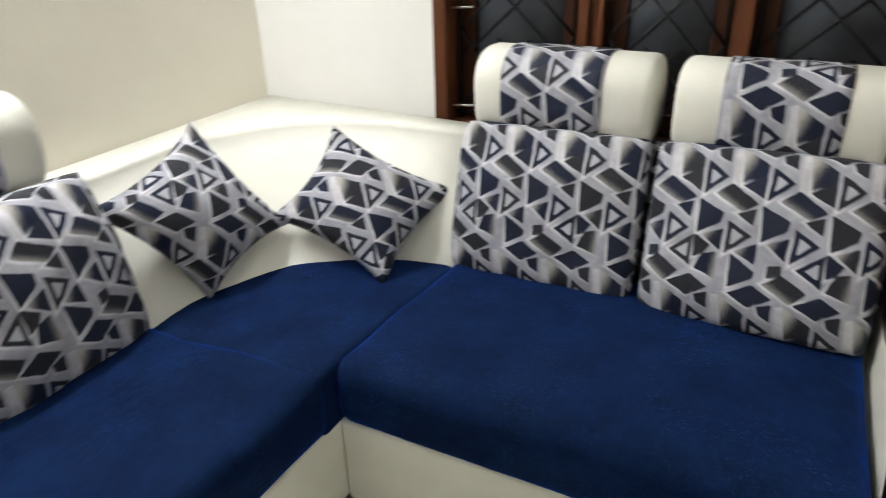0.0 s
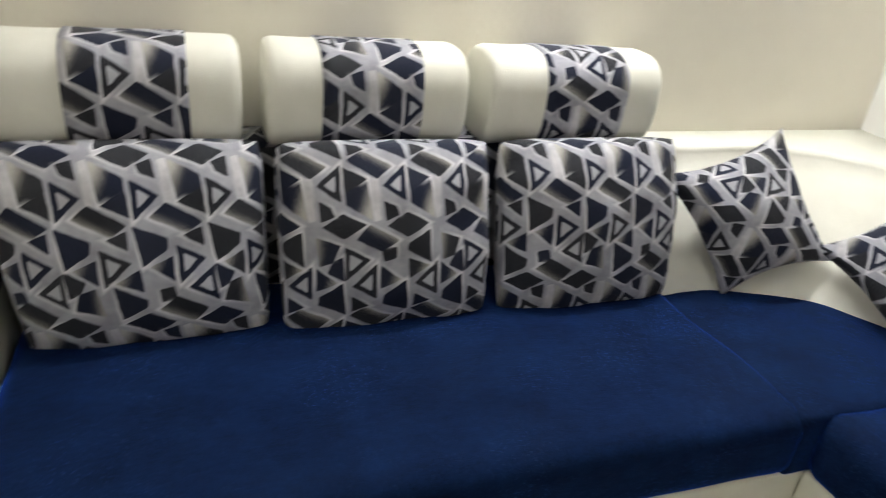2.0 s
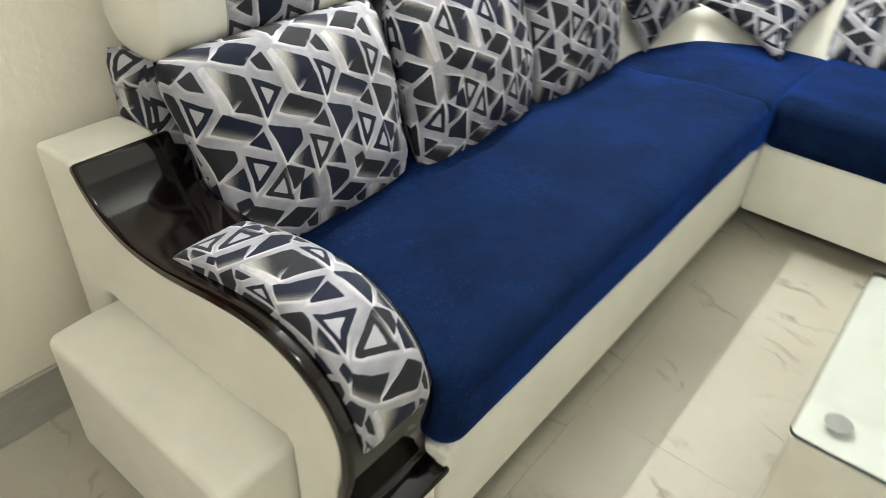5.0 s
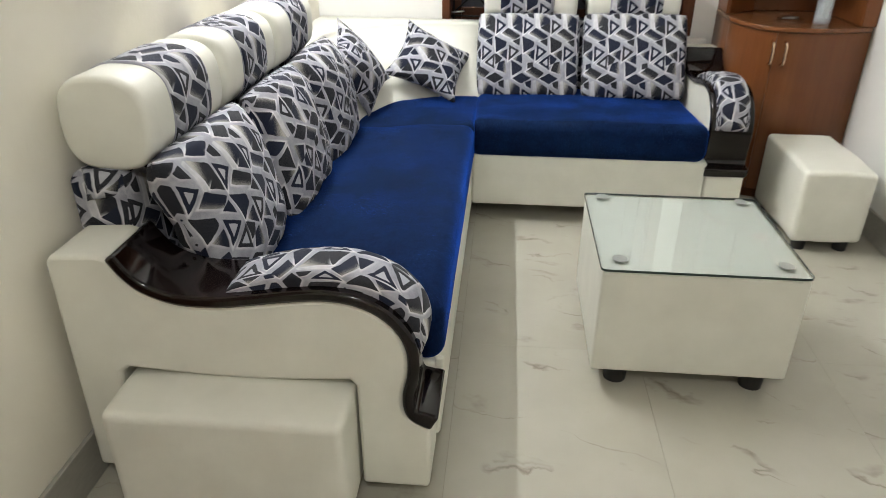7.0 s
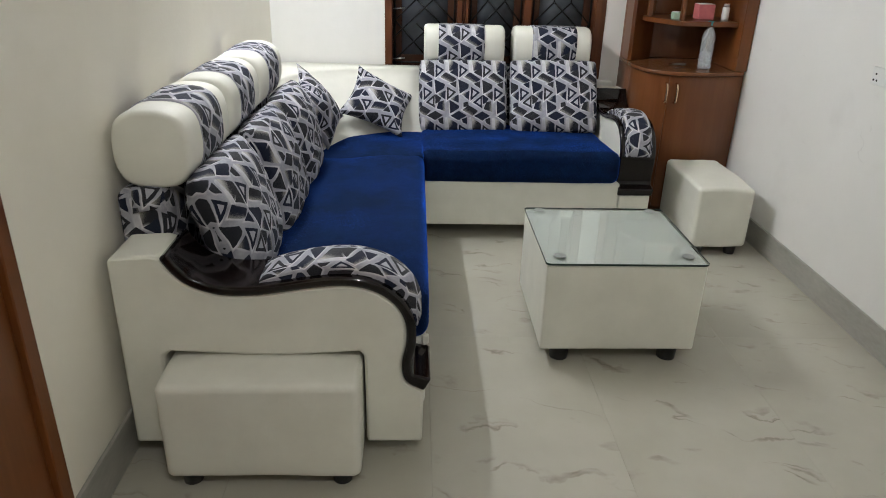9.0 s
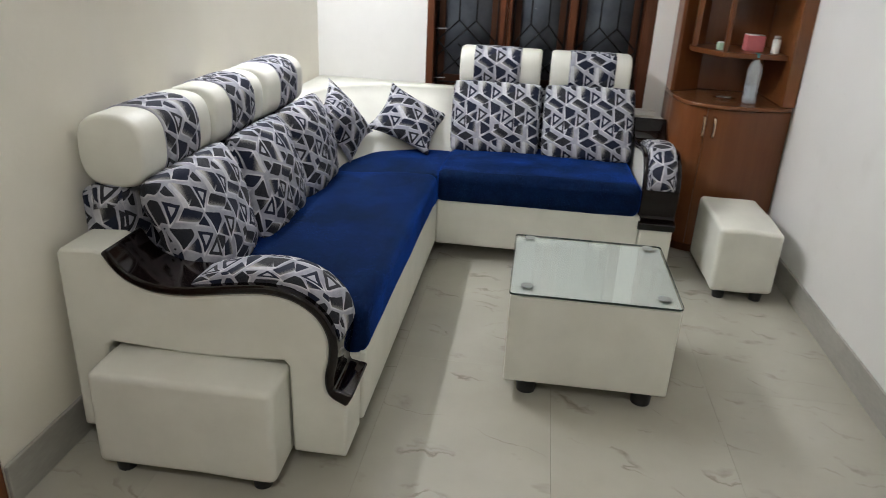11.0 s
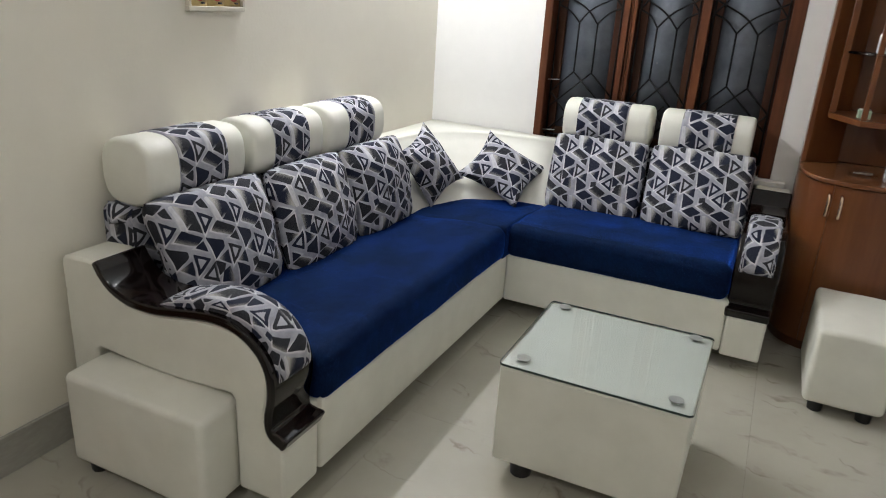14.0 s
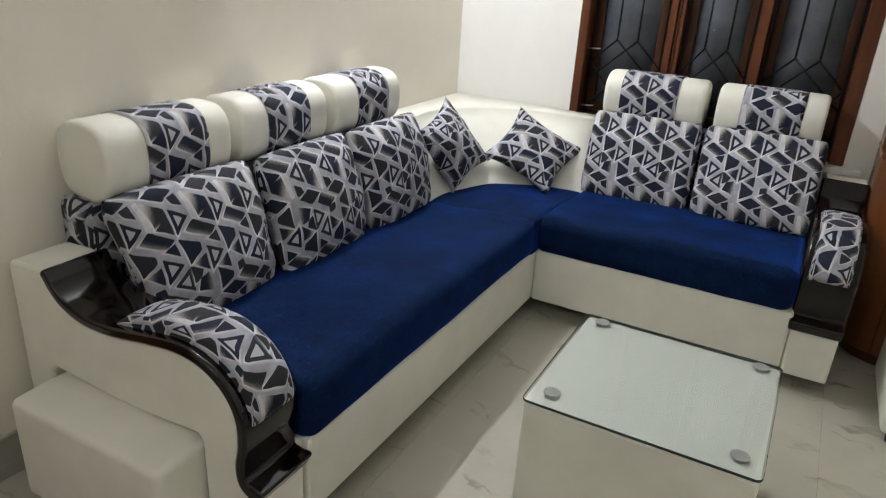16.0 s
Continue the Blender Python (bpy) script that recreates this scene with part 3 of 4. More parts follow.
def build_window():
    x0, x1, z0, z1 = WIN
    root = thing("window_1", ((x0 + x1) / 2, 0.1, z0), "brown teak window with dark panes and black iron grille", "window")
    tagged(root, kind="structure")
    bars = [(x0, x0 + 0.042), (1.045, 1.11), (1.425, 1.468), (x1 - 0.06, x1)]
    front = 0.004
    for n, (a, b) in enumerate(bars):
        ends = n in (0, 3)
        if n == 1:
            # two leaves close here: their stiles with a narrow bead between
            for u, v, face in ((a, a + 0.03, 0.035), (a + 0.033, a + 0.045, 0.046), (a + 0.048, b, 0.039)):
                part("mullion", box((u, face, z0), (v, 0.15, z1)), FRAME, root, bevel=0.003)
            continue
        part("jamb" if ends else "mullion", box((a, front - 0.008 if ends else 0.03, z0), (b, 0.15, z1)), FRAME, root, bevel=0.004)
    part("sill", box((bars[0][1], 0.03, z0), (bars[-1][0], 0.15, z0 + 0.045)), FRAME, root, bevel=0.004)
    part("head", box((bars[0][1], 0.03, z1 - 0.05), (bars[-1][0], 0.15, z1)), FRAME, root, bevel=0.004)
    part("ledge", box((x0 + 0.02, -0.05, z0 - 0.03), (x1 + 0.07, -0.001, z0 - 0.004)), PAINT_WHITE, root, "narrow white ledge", bevel=0.004)
    for (_, a), (b, _) in zip(bars, bars[1:]):
        a, b, lo, hi = a + 0.002, b - 0.002, z0 + 0.047, z1 - 0.052
        sash = part("sash", box((a, 0.085, lo), (a + 0.05, 0.12, hi), (b - 0.05, 0.085, lo), (b, 0.12, hi), (a + 0.051, 0.085, lo), (b - 0.051, 0.12, lo + 0.06), (a + 0.051, 0.085, hi - 0.06), (b - 0.051, 0.12, hi)), SASH_SHADED, root, bevel=0.003)
        part("pane", box((a + 0.045, 0.1, lo + 0.05), (b - 0.045, 0.106, hi - 0.05)), PANE, sash, "dark textured glass")
        # iron grille: paired uprights that fan out into a lattice above and below
        mid, y, side, low, high = (a + b) / 2, 0.062, (b - a) / 2 - 0.012, 1.07, 1.325
        for sgn in (-1, 1):
            inner = mid + sgn * 0.049
            part("grille_bar", tube([(inner, y, low), (inner, y, high)], 0.0046), IRON, root)
            part("grille_bar", tube([(mid + sgn * side, y, lo), (mid + sgn * side, y, hi)], 0.0046), IRON, root)
            part("grille_brace", tube([(inner, y, low), (mid + sgn * side, y, low - 0.115)], 0.0044), IRON, root)
            part("grille_scroll", tube(spline([(inner, y, high), (mid + sgn * side * 0.62, y, high + 0.055), (mid + sgn * side, y, high + 0.085)], 6), 0.0044), IRON, root)
            for drop in (0.0, 0.13):
                part("grille_brace", tube([(inner - sgn * 0.002, y - 0.008, low - drop), (mid - sgn * side, y - 0.008, low - 0.2 - drop)], 0.0044), IRON, root)
            part("grille_brace", tube([(mid + sgn * side, y, low - 0.115), (mid, y, low - 0.3)], 0.0044), IRON, root)
            part("grille_scroll", tube(spline([(inner, y - 0.008, high), (mid - sgn * 0.02, y - 0.008, high + 0.075), (mid - sgn * side, y - 0.008, high + 0.15)], 6), 0.0044), IRON, root)
            part("grille_scroll", tube(spline([(mid + sgn * side, y, high + 0.085), (mid + sgn * side * 0.5, y, high + 0.19), (mid + sgn * 0.049, y, high + 0.29), (mid + sgn * 0.049, y, hi)], 6), 0.0044), IRON, root)
        for z in (lo + 0.02, hi - 0.1):
            part("grille_rail", tube([(a - 0.01, y, z), (b + 0.01, y, z)], 0.0046), IRON, root)
    part("latch", tube([(bars[0][1] + 0.004, 0.03, 1.02), (bars[0][1] + 0.07, 0.03, 1.025)], 0.0035, 8), STEEL, root, "steel window hook")
    part("latch", tube([(bars[0][1] + 0.004, 0.03, 0.745), (bars[0][1] + 0.07, 0.03, 0.75)], 0.0035, 8), STEEL, root, "steel window hook")


build_window()


# ---- lamps ----
def build_tube_lamp():
    y0, y1, x, z = -1.55, -0.42, 0.062, 2.16
    root = thing("tube_lamp", (0, (y0 + y1) / 2, z), "lit white tube lamp on the cream wall", "lamp")
    part("housing", box((0.001, y0, z + 0.0), (0.034, y1, z + 0.05)), WHITE_PLASTIC, root, bevel=0.004)
    for y in (y0 + 0.012, y1 - 0.012):
        part("end_cap", box((0.034, y - 0.01, z - 0.017), (0.08, y + 0.01, z + 0.03)), WHITE_PLASTIC, root, bevel=0.003)
    part("tube", cylinder((x, (y0 + y1) / 2, z), 0.0125, y1 - y0 - 0.045, segments=10, axis="Y"), TUBE, root, "glowing glass tube")


build_tube_lamp()


# fill lamp added out of view, brightens the south-facing sides and walls
def build_fill_lamp():
    root = thing("fill_lamp", (1.05, -4.4, HIGH), "added unseen fill lamp on the ceiling", "lamp")
    part("base", cylinder((1.05, -4.4, HIGH - 0.012), 0.1, 0.024), WHITE_PLASTIC, root, hard=True)
    part("globe", lathe((1.05, -4.4, HIGH - 0.085), [(0.02, 0.0), (0.06, 0.012), (0.082, 0.035), (0.085, 0.06)]), FILL_GLOW, root, "glowing dome of the added fill lamp")


build_fill_lamp()

# ---- the corner sofa ----
CURVE = spline([(0.172, 0.635), (0.2, 0.592), (0.24, 0.557), (0.31, 0.533), (0.396, 0.531), (0.47, 0.541), (0.543, 0.553), (0.62, 0.561), (0.68, 0.555), (0.73, 0.534), (0.77, 0.497), (0.792, 0.446), (0.793, 0.385), (0.783, 0.335), (0.784, 0.292), (0.8, 0.262), (0.843, 0.238)], 4)


def normals(curve):
    out = []
    for i in range(len(curve)):
        d = (curve[min(i + 1, len(curve) - 1)] - curve[max(i - 1, 0)]).normalized()
        out.append(Vector((-d.y, d.x)))
    return [n if n.y > -0.4 else n for n in out]


def prism(outline, spot, q0, q1):
    """Extrudes an outline in (p, z) across the arm."""
    bm = bmesh.new()
    near = [bm.verts.new(spot(p, q0, z)) for p, z in outline]
    far = [bm.verts.new(spot(p, q1, z)) for p, z in outline]
    bm.faces.new(near)
    bm.faces.new(far[::-1])
    for k in range(len(outline)):
        m = (k + 1) % len(outline)
        bm.faces.new((near[k], near[m], far[m], far[k]))
    return bm


def build_arm(root, spot, wide, shift):
    slot = [(0.683, 0.06), (0.68, 0.345), (0.668, 0.362)] + [(0.668 - 0.5 * k / 8, 0.362 - 0.014 * math.sin(math.pi * k / 8)) for k in range(1, 8)] + [(0.168, 0.36), (0.148, 0.345), (0.13, 0.06)]
    body = [(0.84, 0.06)] + slot + [(0.035, 0.06), (0.04, 0.618), (0.05, 0.634), (0.15, 0.64)] + [(c.x, c.y) for c in CURVE]
    arm = part("arm", prism(body, spot, 0.0, wide), LEATHER, root, "cream leatherette arm with an arched slot below", bevel=0.009)
    # lacquered strip over the arm's wavy top
    th, ns = 0.026, normals(CURVE)
    bm = bmesh.new()
    rows = []
    for i, (c, n) in enumerate(zip(CURVE, ns)):
        t = th * (1.0 + (0.8 * max(0, i - len(CURVE) + 9) / 9))
        o = c + n * t
        rows.append([bm.verts.new(spot(c.x, -0.007, c.y)), bm.verts.new(spot(o.x, -0.007, o.y)), bm.verts.new(spot(o.x, wide + 0.012, o.y)), bm.verts.new(spot(c.x, wide + 0.012, c.y))])
    for lo, hi in zip(rows, rows[1:]):
        for k in range(4):
            bm.faces.new((lo[k], lo[(k + 1) % 4], hi[(k + 1) % 4], hi[k]))
    bm.faces.new(rows[0][::-1])
    bm.faces.new(rows[-1])
    part("trim", bm, LACQUER, arm, "glossy dark lacquered wood", bevel=0.007)
    # padded strip on the crest of the arm
    crest = [(c + n * th, n) for c, n in zip(CURVE, ns)][17:46]
    bm = bmesh.new()
    uv = bm.loops.layers.uv.new("UVMap")
    rows, run = [], 0.0
    runs = []
    for i, (c, n) in enumerate(crest):
        f = i / (len(crest) - 1)
        h = 0.028 * (1 - abs(2 * f - 1) ** 3.2) ** 0.6 + 0.006
        if i:
            run += (c - crest[i - 1][0]).length
        runs.append(run)
        row = []
        for k in range(13):
            w = math.pi * k / 12
            q = wide / 2 + 0.004 - math.copysign(abs(math.cos(w)) ** 0.6, math.cos(w)) * (wide / 2 - 0.012)
            o = c + n * (h * math.sin(w) ** 0.55 if 0 < k < 12 else -0.002)
            row.append(bm.verts.new(spot(o.x, q, o.y)))
        rows.append(row)
    for m, (lo, hi) in enumerate(zip(rows, rows[1:])):
        for k in range(12):
            f = bm.faces.new((lo[k], lo[k + 1], hi[k + 1], hi[k]))
            for loop, (mm, kk) in zip(f.loops, ((m, k), (m, k + 1), (m + 1, k + 1), (m + 1, k))):
                loop[uv].uv = (kk / 12 * (wide + 0.06) * S * 1.15 + shift, -runs[mm] * S * 1.2 + shift)
    bm.faces.new(rows[0])
    bm.faces.new(rows[-1][::-1])
    part("armrest_pad", bm, FABRIC, arm, "grey and navy geometric print pad")


def loft(bottom, top, back, lift):
    """Wall of the corner back: from the seat curve up to the top curve, then level to the walls."""
    bm = bmesh.new()
    ups = 10
    rows = []
    for (a, b, c) in zip(bottom, top, back):
        row = [bm.verts.new((a[0], a[1], 0.36))]
        for k in range(ups + 1):
            f = k / ups
            belly = 0.028 * math.sin(math.pi * f)
            x, y = a[0] + (b[0] - a[0]) * f, a[1] + (b[1] - a[1]) * f
            out = Vector((a[0] - c[0], a[1] - c[1]))
            out = out.normalized() if out.length else out
            row.append(bm.verts.new((x + out.x * belly, y + out.y * belly, 0.4 + (0.7 - 0.4) * f)))
        for k in range(1, 5):
            w = math.pi / 2 * k / 4
            out = Vector((b[0] - c[0], b[1] - c[1]))
            out = out.normalized() if out.length else out
            row.append(bm.verts.new((b[0] - out.x * 0.02 * (1 - math.cos(w)), b[1] - out.y * 0.02 * (1 - math.cos(w)), 0.7 + 0.02 * math.sin(w))))
        row.append(bm.verts.new((c[0], c[1], lift)))
        row.append(bm.verts.new((c[0], c[1], 0.36)))
        rows.append(row)
    for lo, hi in zip(rows, rows[1:]):
        for k in range(len(lo) - 1):
            bm.faces.new((lo[k], hi[k], hi[k + 1], lo[k + 1]))
    bm.faces.new(rows[0])
    bm.faces.new(rows[-1][::-1])
    return bm


def build_sofa():
    root = thing("corner_sofa", (0.85, -0.87, 0.0), "L-shaped cream leatherette sofa with navy velvet seat", "sofa")
    part("base", soft_box((0.05, -2.342, 0.075), (0.85, -0.02, 0.302), 0.012, seed=1), LEATHER, root, "cream leatherette plinth")
    part("base", soft_box((0.8505, -0.868, 0.075), (1.828, -0.02, 0.302), 0.012, seed=2), LEATHER, root, "cream leatherette plinth")
    part("seat", soft_box((0.12, -2.338, 0.29), (0.858, -0.888, 0.455), 0.046, 0.012, 0.008, 3, cells=14, fall=lambda x, y: 0.085 * (0.85 - x)), VELVET, root, "long navy velvet seat pad")
    part("seat", soft_box((0.14, -0.93, 0.288), (0.856, -0.12, 0.4475), 0.022, 0.006, 0.006, 4, cells=12, fall=lambda x, y: 0.085 * max(0.85 - x, y + 0.87)), VELVET, root, "navy velvet corner pad")
    part("seat", soft_box((0.838, -0.878, 0.29), (1.82, -0.12, 0.455), 0.046, 0.012, 0.008, 5, cells=14, fall=lambda x, y: 0.085 * (y + 0.87)), VELVET, root, "navy velvet seat pad")
    part("backrest", uv_box(soft_box((0.014, -2.34, 0.4), (0.155, -0.9, 0.752), 0.03, 0.0, 0.004, 6), (0.07, 0.11)), FABRIC, root, "printed fabric back behind the cushions")
    part("backrest", uv_box(soft_box((0.86, -0.145, 0.4), (1.815, -0.053, 0.745), 0.03, 0.0, 0.004, 7), (0.2, 0.03)), FABRIC, root, "printed fabric back behind the cushions")
    part("corner_ear", pillow([(0.06, -2.345, 0.69), (0.14, -2.312, 0.7), (0.135, -2.3, 0.758), (0.065, -2.346, 0.766)], 0.07, 0.02, 0.4, 10, (0.02, 0.31), 3.3, 0.004), FABRIC, root, "gathered printed fabric corner")
    part("corner_tab", soft_box((0.838, -2.348, 0.29), (0.858, -2.332, 0.318), 0.004, cells=1), LEATHER, root, "small folded leatherette tab")
    m = 24
    arc = [math.pi + -0.0 - (math.pi / 2) * k / m for k in range(m + 1)]
    bottom = [(0.36, -0.95)] + [(0.83 + 0.47 * math.cos(w), -0.86 + (0.47 + 0.07 * (k / m) ** 3) * math.sin(w)) for k, w in enumerate(arc)] + [(0.86, -0.32)]
    top = [(0.135, -0.95)] + [(0.6 + 0.465 * math.cos(w), -0.6 + 0.465 * math.sin(w)) for w in arc] + [(0.86, -0.135)]
    back = []
    for k in range(len(top)):
        f = k / (len(top) - 1)
        back.append((0.012, -0.95 + 0.938 * min(1, f * 2)) if f < 0.5 else (0.012 + 0.848 * (f * 2 - 1), -0.012 - 0.04 * (f * 2 - 1)))
    part("corner_back", loft(bottom, top, back, 0.722), LEATHER, root, "cream leatherette curved corner back")
    build_arm(root, lambda p, q, z: Vector((p, -2.505 + q, z)), 0.16, 0.05)
    build_arm(root, lambda p, q, z: Vector((1.985 - q, -(p + 0.026), z)), 0.155, 0.21)
    for x, y in ((0.14, -2.2), (0.5, -2.2), (0.5, -1.0), (0.14, -1.0), (1.72, -0.42), (1.72, -0.15), (1.0, -0.42), (0.14, -0.15)):
        part("leg", cylinder((x, y, 0.038), 0.028, 0.076, 0.022), PLASTIC, root, hard=True)


build_sofa()


def back_cushion(corners, thick, shift, seed, label, turn=0.0, tuck=0.0):
    mid = sum((Vector(c) for c in corners), Vector((0, 0, 0))) / 4
    root = thing("back_cushion", (mid.x, mid.y, 0.44), label, "cushion", "back cushions on the sofa")
    part("cover", pillow(corners, thick, -0.004, 0.3, 30, (shift[0] * PRINT_X, -shift[1] * PRINT_Y), seed, 0.011, turn, soft=0.034, seam=0.16, tuck=tuck), FABRIC, root)
    return root


PLUMP = "plump back cushion in grey and navy geometric print"
for y0, y1, shift, seed, lean, turn in ((-2.366, -1.858, (470, 417), 1.3, -0.02, 0.0), (-1.84, -1.384, (508, 124), 4.1, 0.0, math.pi), (-1.364, -0.9, (364, 456), 7.7, 0.004, 0.0)):
    back_cushion([(0.343 + lean, y0 + (0.065 if y0 < -2 else 0.006), 0.404), (0.343 + lean, y1, 0.404), (0.232 + lean, y1, 0.788), (0.232 + lean, y0, 0.788)], 0.205, shift, seed, PLUMP, turn, 0.2)
back_cushion([(0.832, -0.295, 0.398), (1.322, -0.3, 0.4), (1.315, -0.18, 0.78), (0.832, -0.185, 0.777)], 0.16, (515, 461), 11.2, PLUMP)
back_cushion([(1.338, -0.31, 0.398), (1.815, -0.36, 0.422), (1.812, -0.19, 0.786), (1.33, -0.18, 0.782)], 0.165, (465, 456), 15.9, "printed back cushion slumped towards the sofa's arm")


def headrest(start, end, back_dir, band, shift, seed):
    a, b = Vector(start), Vector(end)
    d = (b - a).normalized()
    mid = (a + b) / 2
    root = thing("headrest", mid, "cream bolster headrest with a printed fabric band", "headrest", "headrests on the sofa's back")
    part("bolster", roll(a, b, back_dir, 0.205, 0.213, seed=seed), LEATHER, root, "cream leatherette")
    part("band", roll(a + d * band[0], a + d * band[1], back_dir, 0.205, 0.213, grow=0.0035, shift=shift, square=True, seed=seed), FABRIC, root, "grey and navy geometric print")


for y0, y1, b0, b1, shift in ((-2.328, -1.886, 0.122, 0.334, (0.0, 0.04)), (-1.85, -1.42, 0.106, 0.314, (0.17, 0.1)), (-1.378, -0.935, 0.128, 0.333, (0.33, 0.17))):
    headrest((0.018, y0 + 0.006, 0.75), (0.018, y1 - 0.006, 0.75), (-1, 0, 0), (b0, b1), shift, y0 * 3)
for x0, x1, b0, b1, shift in ((0.854, 1.302, 0.078, 0.33, (0.08, 0.02)), (1.346, 1.778, 0.098, 0.34, (0.26, 0.13))):
    headrest((x0 + 0.004, -0.008, 0.744), (x1 - 0.004, -0.008, 0.744), (0, 1, 0), (b0, b1), shift, x0 * 5)


def throw_pillow(corners, shift, seed, turn):
    mid = sum((Vector(c) for c in corners), Vector((0, 0, 0))) / 4
    root = thing("throw_pillow", (mid.x, mid.y, 0.42), "small square printed throw pillow standing on its corner", "pillow", "throw pillows in the sofa's corner")
    part("cover", pillow([mid + (Vector(c) - mid) * 1.1 for c in corners], 0.15, 0.17, 0.5, 22, shift, seed, 0.006, turn, 0.7), FABRIC, root)


throw_pillow([(0.379, -0.733, 0.425), (0.43, -0.49, 0.53), (0.231, -0.562, 0.786), (0.296, -0.926, 0.705)], (0.03, 0.25), 2.2, 0.8)
throw_pillow([(0.735, -0.494, 0.428), (0.79, -0.208, 0.578), (0.522, -0.346, 0.75), (0.422, -0.5, 0.55)], (0.2, 0.12), 5.5, 0.8)


# ---- the ottomans and the low table ----
def ottoman(a, b, label, turn=0.0):
    a, b = Vector(a), Vector(b)
    root = thing("ottoman", ((a.x + b.x) / 2, (a.y + b.y) / 2, 0), label, "ottoman", "ottomans of the sofa set")
    part("body", soft_box((a.x, a.y, 0.04), (b.x, b.y, b.z), 0.022, 0.016, 0.008, a.x, cells=10), LEATHER, root)
    for x in (a.x + 0.055, b.x - 0.055):
        for y in (a.y + 0.048, b.y - 0.048):
            part("foot", cylinder((x, y, 0.021), 0.026, 0.042, 0.03), PLASTIC, root, "black plastic foot", hard=True)


ottoman((0.155, -2.632, 0.04), (0.675, -2.29, 0.335), "cream leatherette ottoman tucked into the sofa arm's slot")
ottoman((2.15, -1.055, 0.04), (2.425, -0.57, 0.345), "cream leatherette ottoman standing beside the brown cabinet")


def slab(outline, z0, z1):
    bm = bmesh.new()
    lo = [bm.verts.new((x, y, z0)) for x, y in outline]
    hi = [bm.verts.new((x, y, z1)) for x, y in outline]
    bm.faces.new(lo[::-1])
    bm.faces.new(hi)
    for k in range(len(lo)):
        m = (k + 1) % len(lo)
        bm.faces.new((lo[k], lo[m], hi[m], hi[k]))
    return bm


def corner_line(a, b, r, grow=0.0):
    """Outline of a rectangle with rounded corners."""
    out = []
    for cx, cy, w0 in ((b[0] - r, b[1] - r, 0), (a[0] + r, b[1] - r, 90), (a[0] + r, a[1] + r, 180), (b[0] - r, a[1] + r, 270)):
        for k in range(6):
            w = math.radians(w0 + 18 * k)
            out.append((cx + (r + grow) * math.cos(w), cy + (r + grow) * math.sin(w)))
    return out


def rounded_sheet(a, b, r, z0, z1):
    return slab(corner_line(a, b, r), z0, z1)


def rim(a, b, r, wide, z0, z1):
    """A thin band round a rounded sheet."""
    bm = bmesh.new()
    rings = [[bm.verts.new((x, y, z)) for x, y in corner_line(a, b, r, g)] for g, z in ((0.0003, z0), (wide, z0), (wide, z1), (0.0003, z1))]
    for lo, hi in zip(rings, rings[1:] + rings[:1]):
        for k in range(len(lo)):
            m = (k + 1) % len(lo)
            bm.faces.new((lo[k], lo[m], hi[m], hi[k]))
    return bm


def build_table():
    root = thing("low_table", (1.54, -1.765, 0), "low cream leatherette cube table with a glass top", "table")
    part("body", soft_box((1.26, -2.011, 0.062), (1.812, -1.484, 0.3878), 0.009, 0.0, 0.002, 9), LEATHER, root)
    part("top_panel", rounded_sheet((1.261, -2.011), (1.811, -1.484), 0.014, 0.3882, 0.3918), TOP_PANEL, root, "smooth pale panel under the glass", smooth=False)
    top = part("glass_top", rounded_sheet((1.257, -2.015), (1.815, -1.48), 0.016, 0.3925, 0.4005), SHEET, root, "clear glass sheet", smooth=False)
    top.visible_shadow = False
    part("glass_edge", rim((1.257, -2.015), (1.815, -1.48), 0.016, 0.001, 0.393, 0.4), GLASS_EDGE, top, "dark green glass edge")
    for x in (1.313, 1.761):
        for y in (-1.511, -1.95):
            part("stud", cylinder((x, y, 0.4012), 0.0215, 0.0012), DISC, root, "round satin steel disc on the glass", hard=True)
            part("foot", cylinder((x + (0.03 if x < 1.5 else -0.02), y - 0.002 if y < -1.7 else y - 0.05, 0.0315), 0.033, 0.063, 0.037), PLASTIC, root, "black plastic foot", hard=True)


build_table()


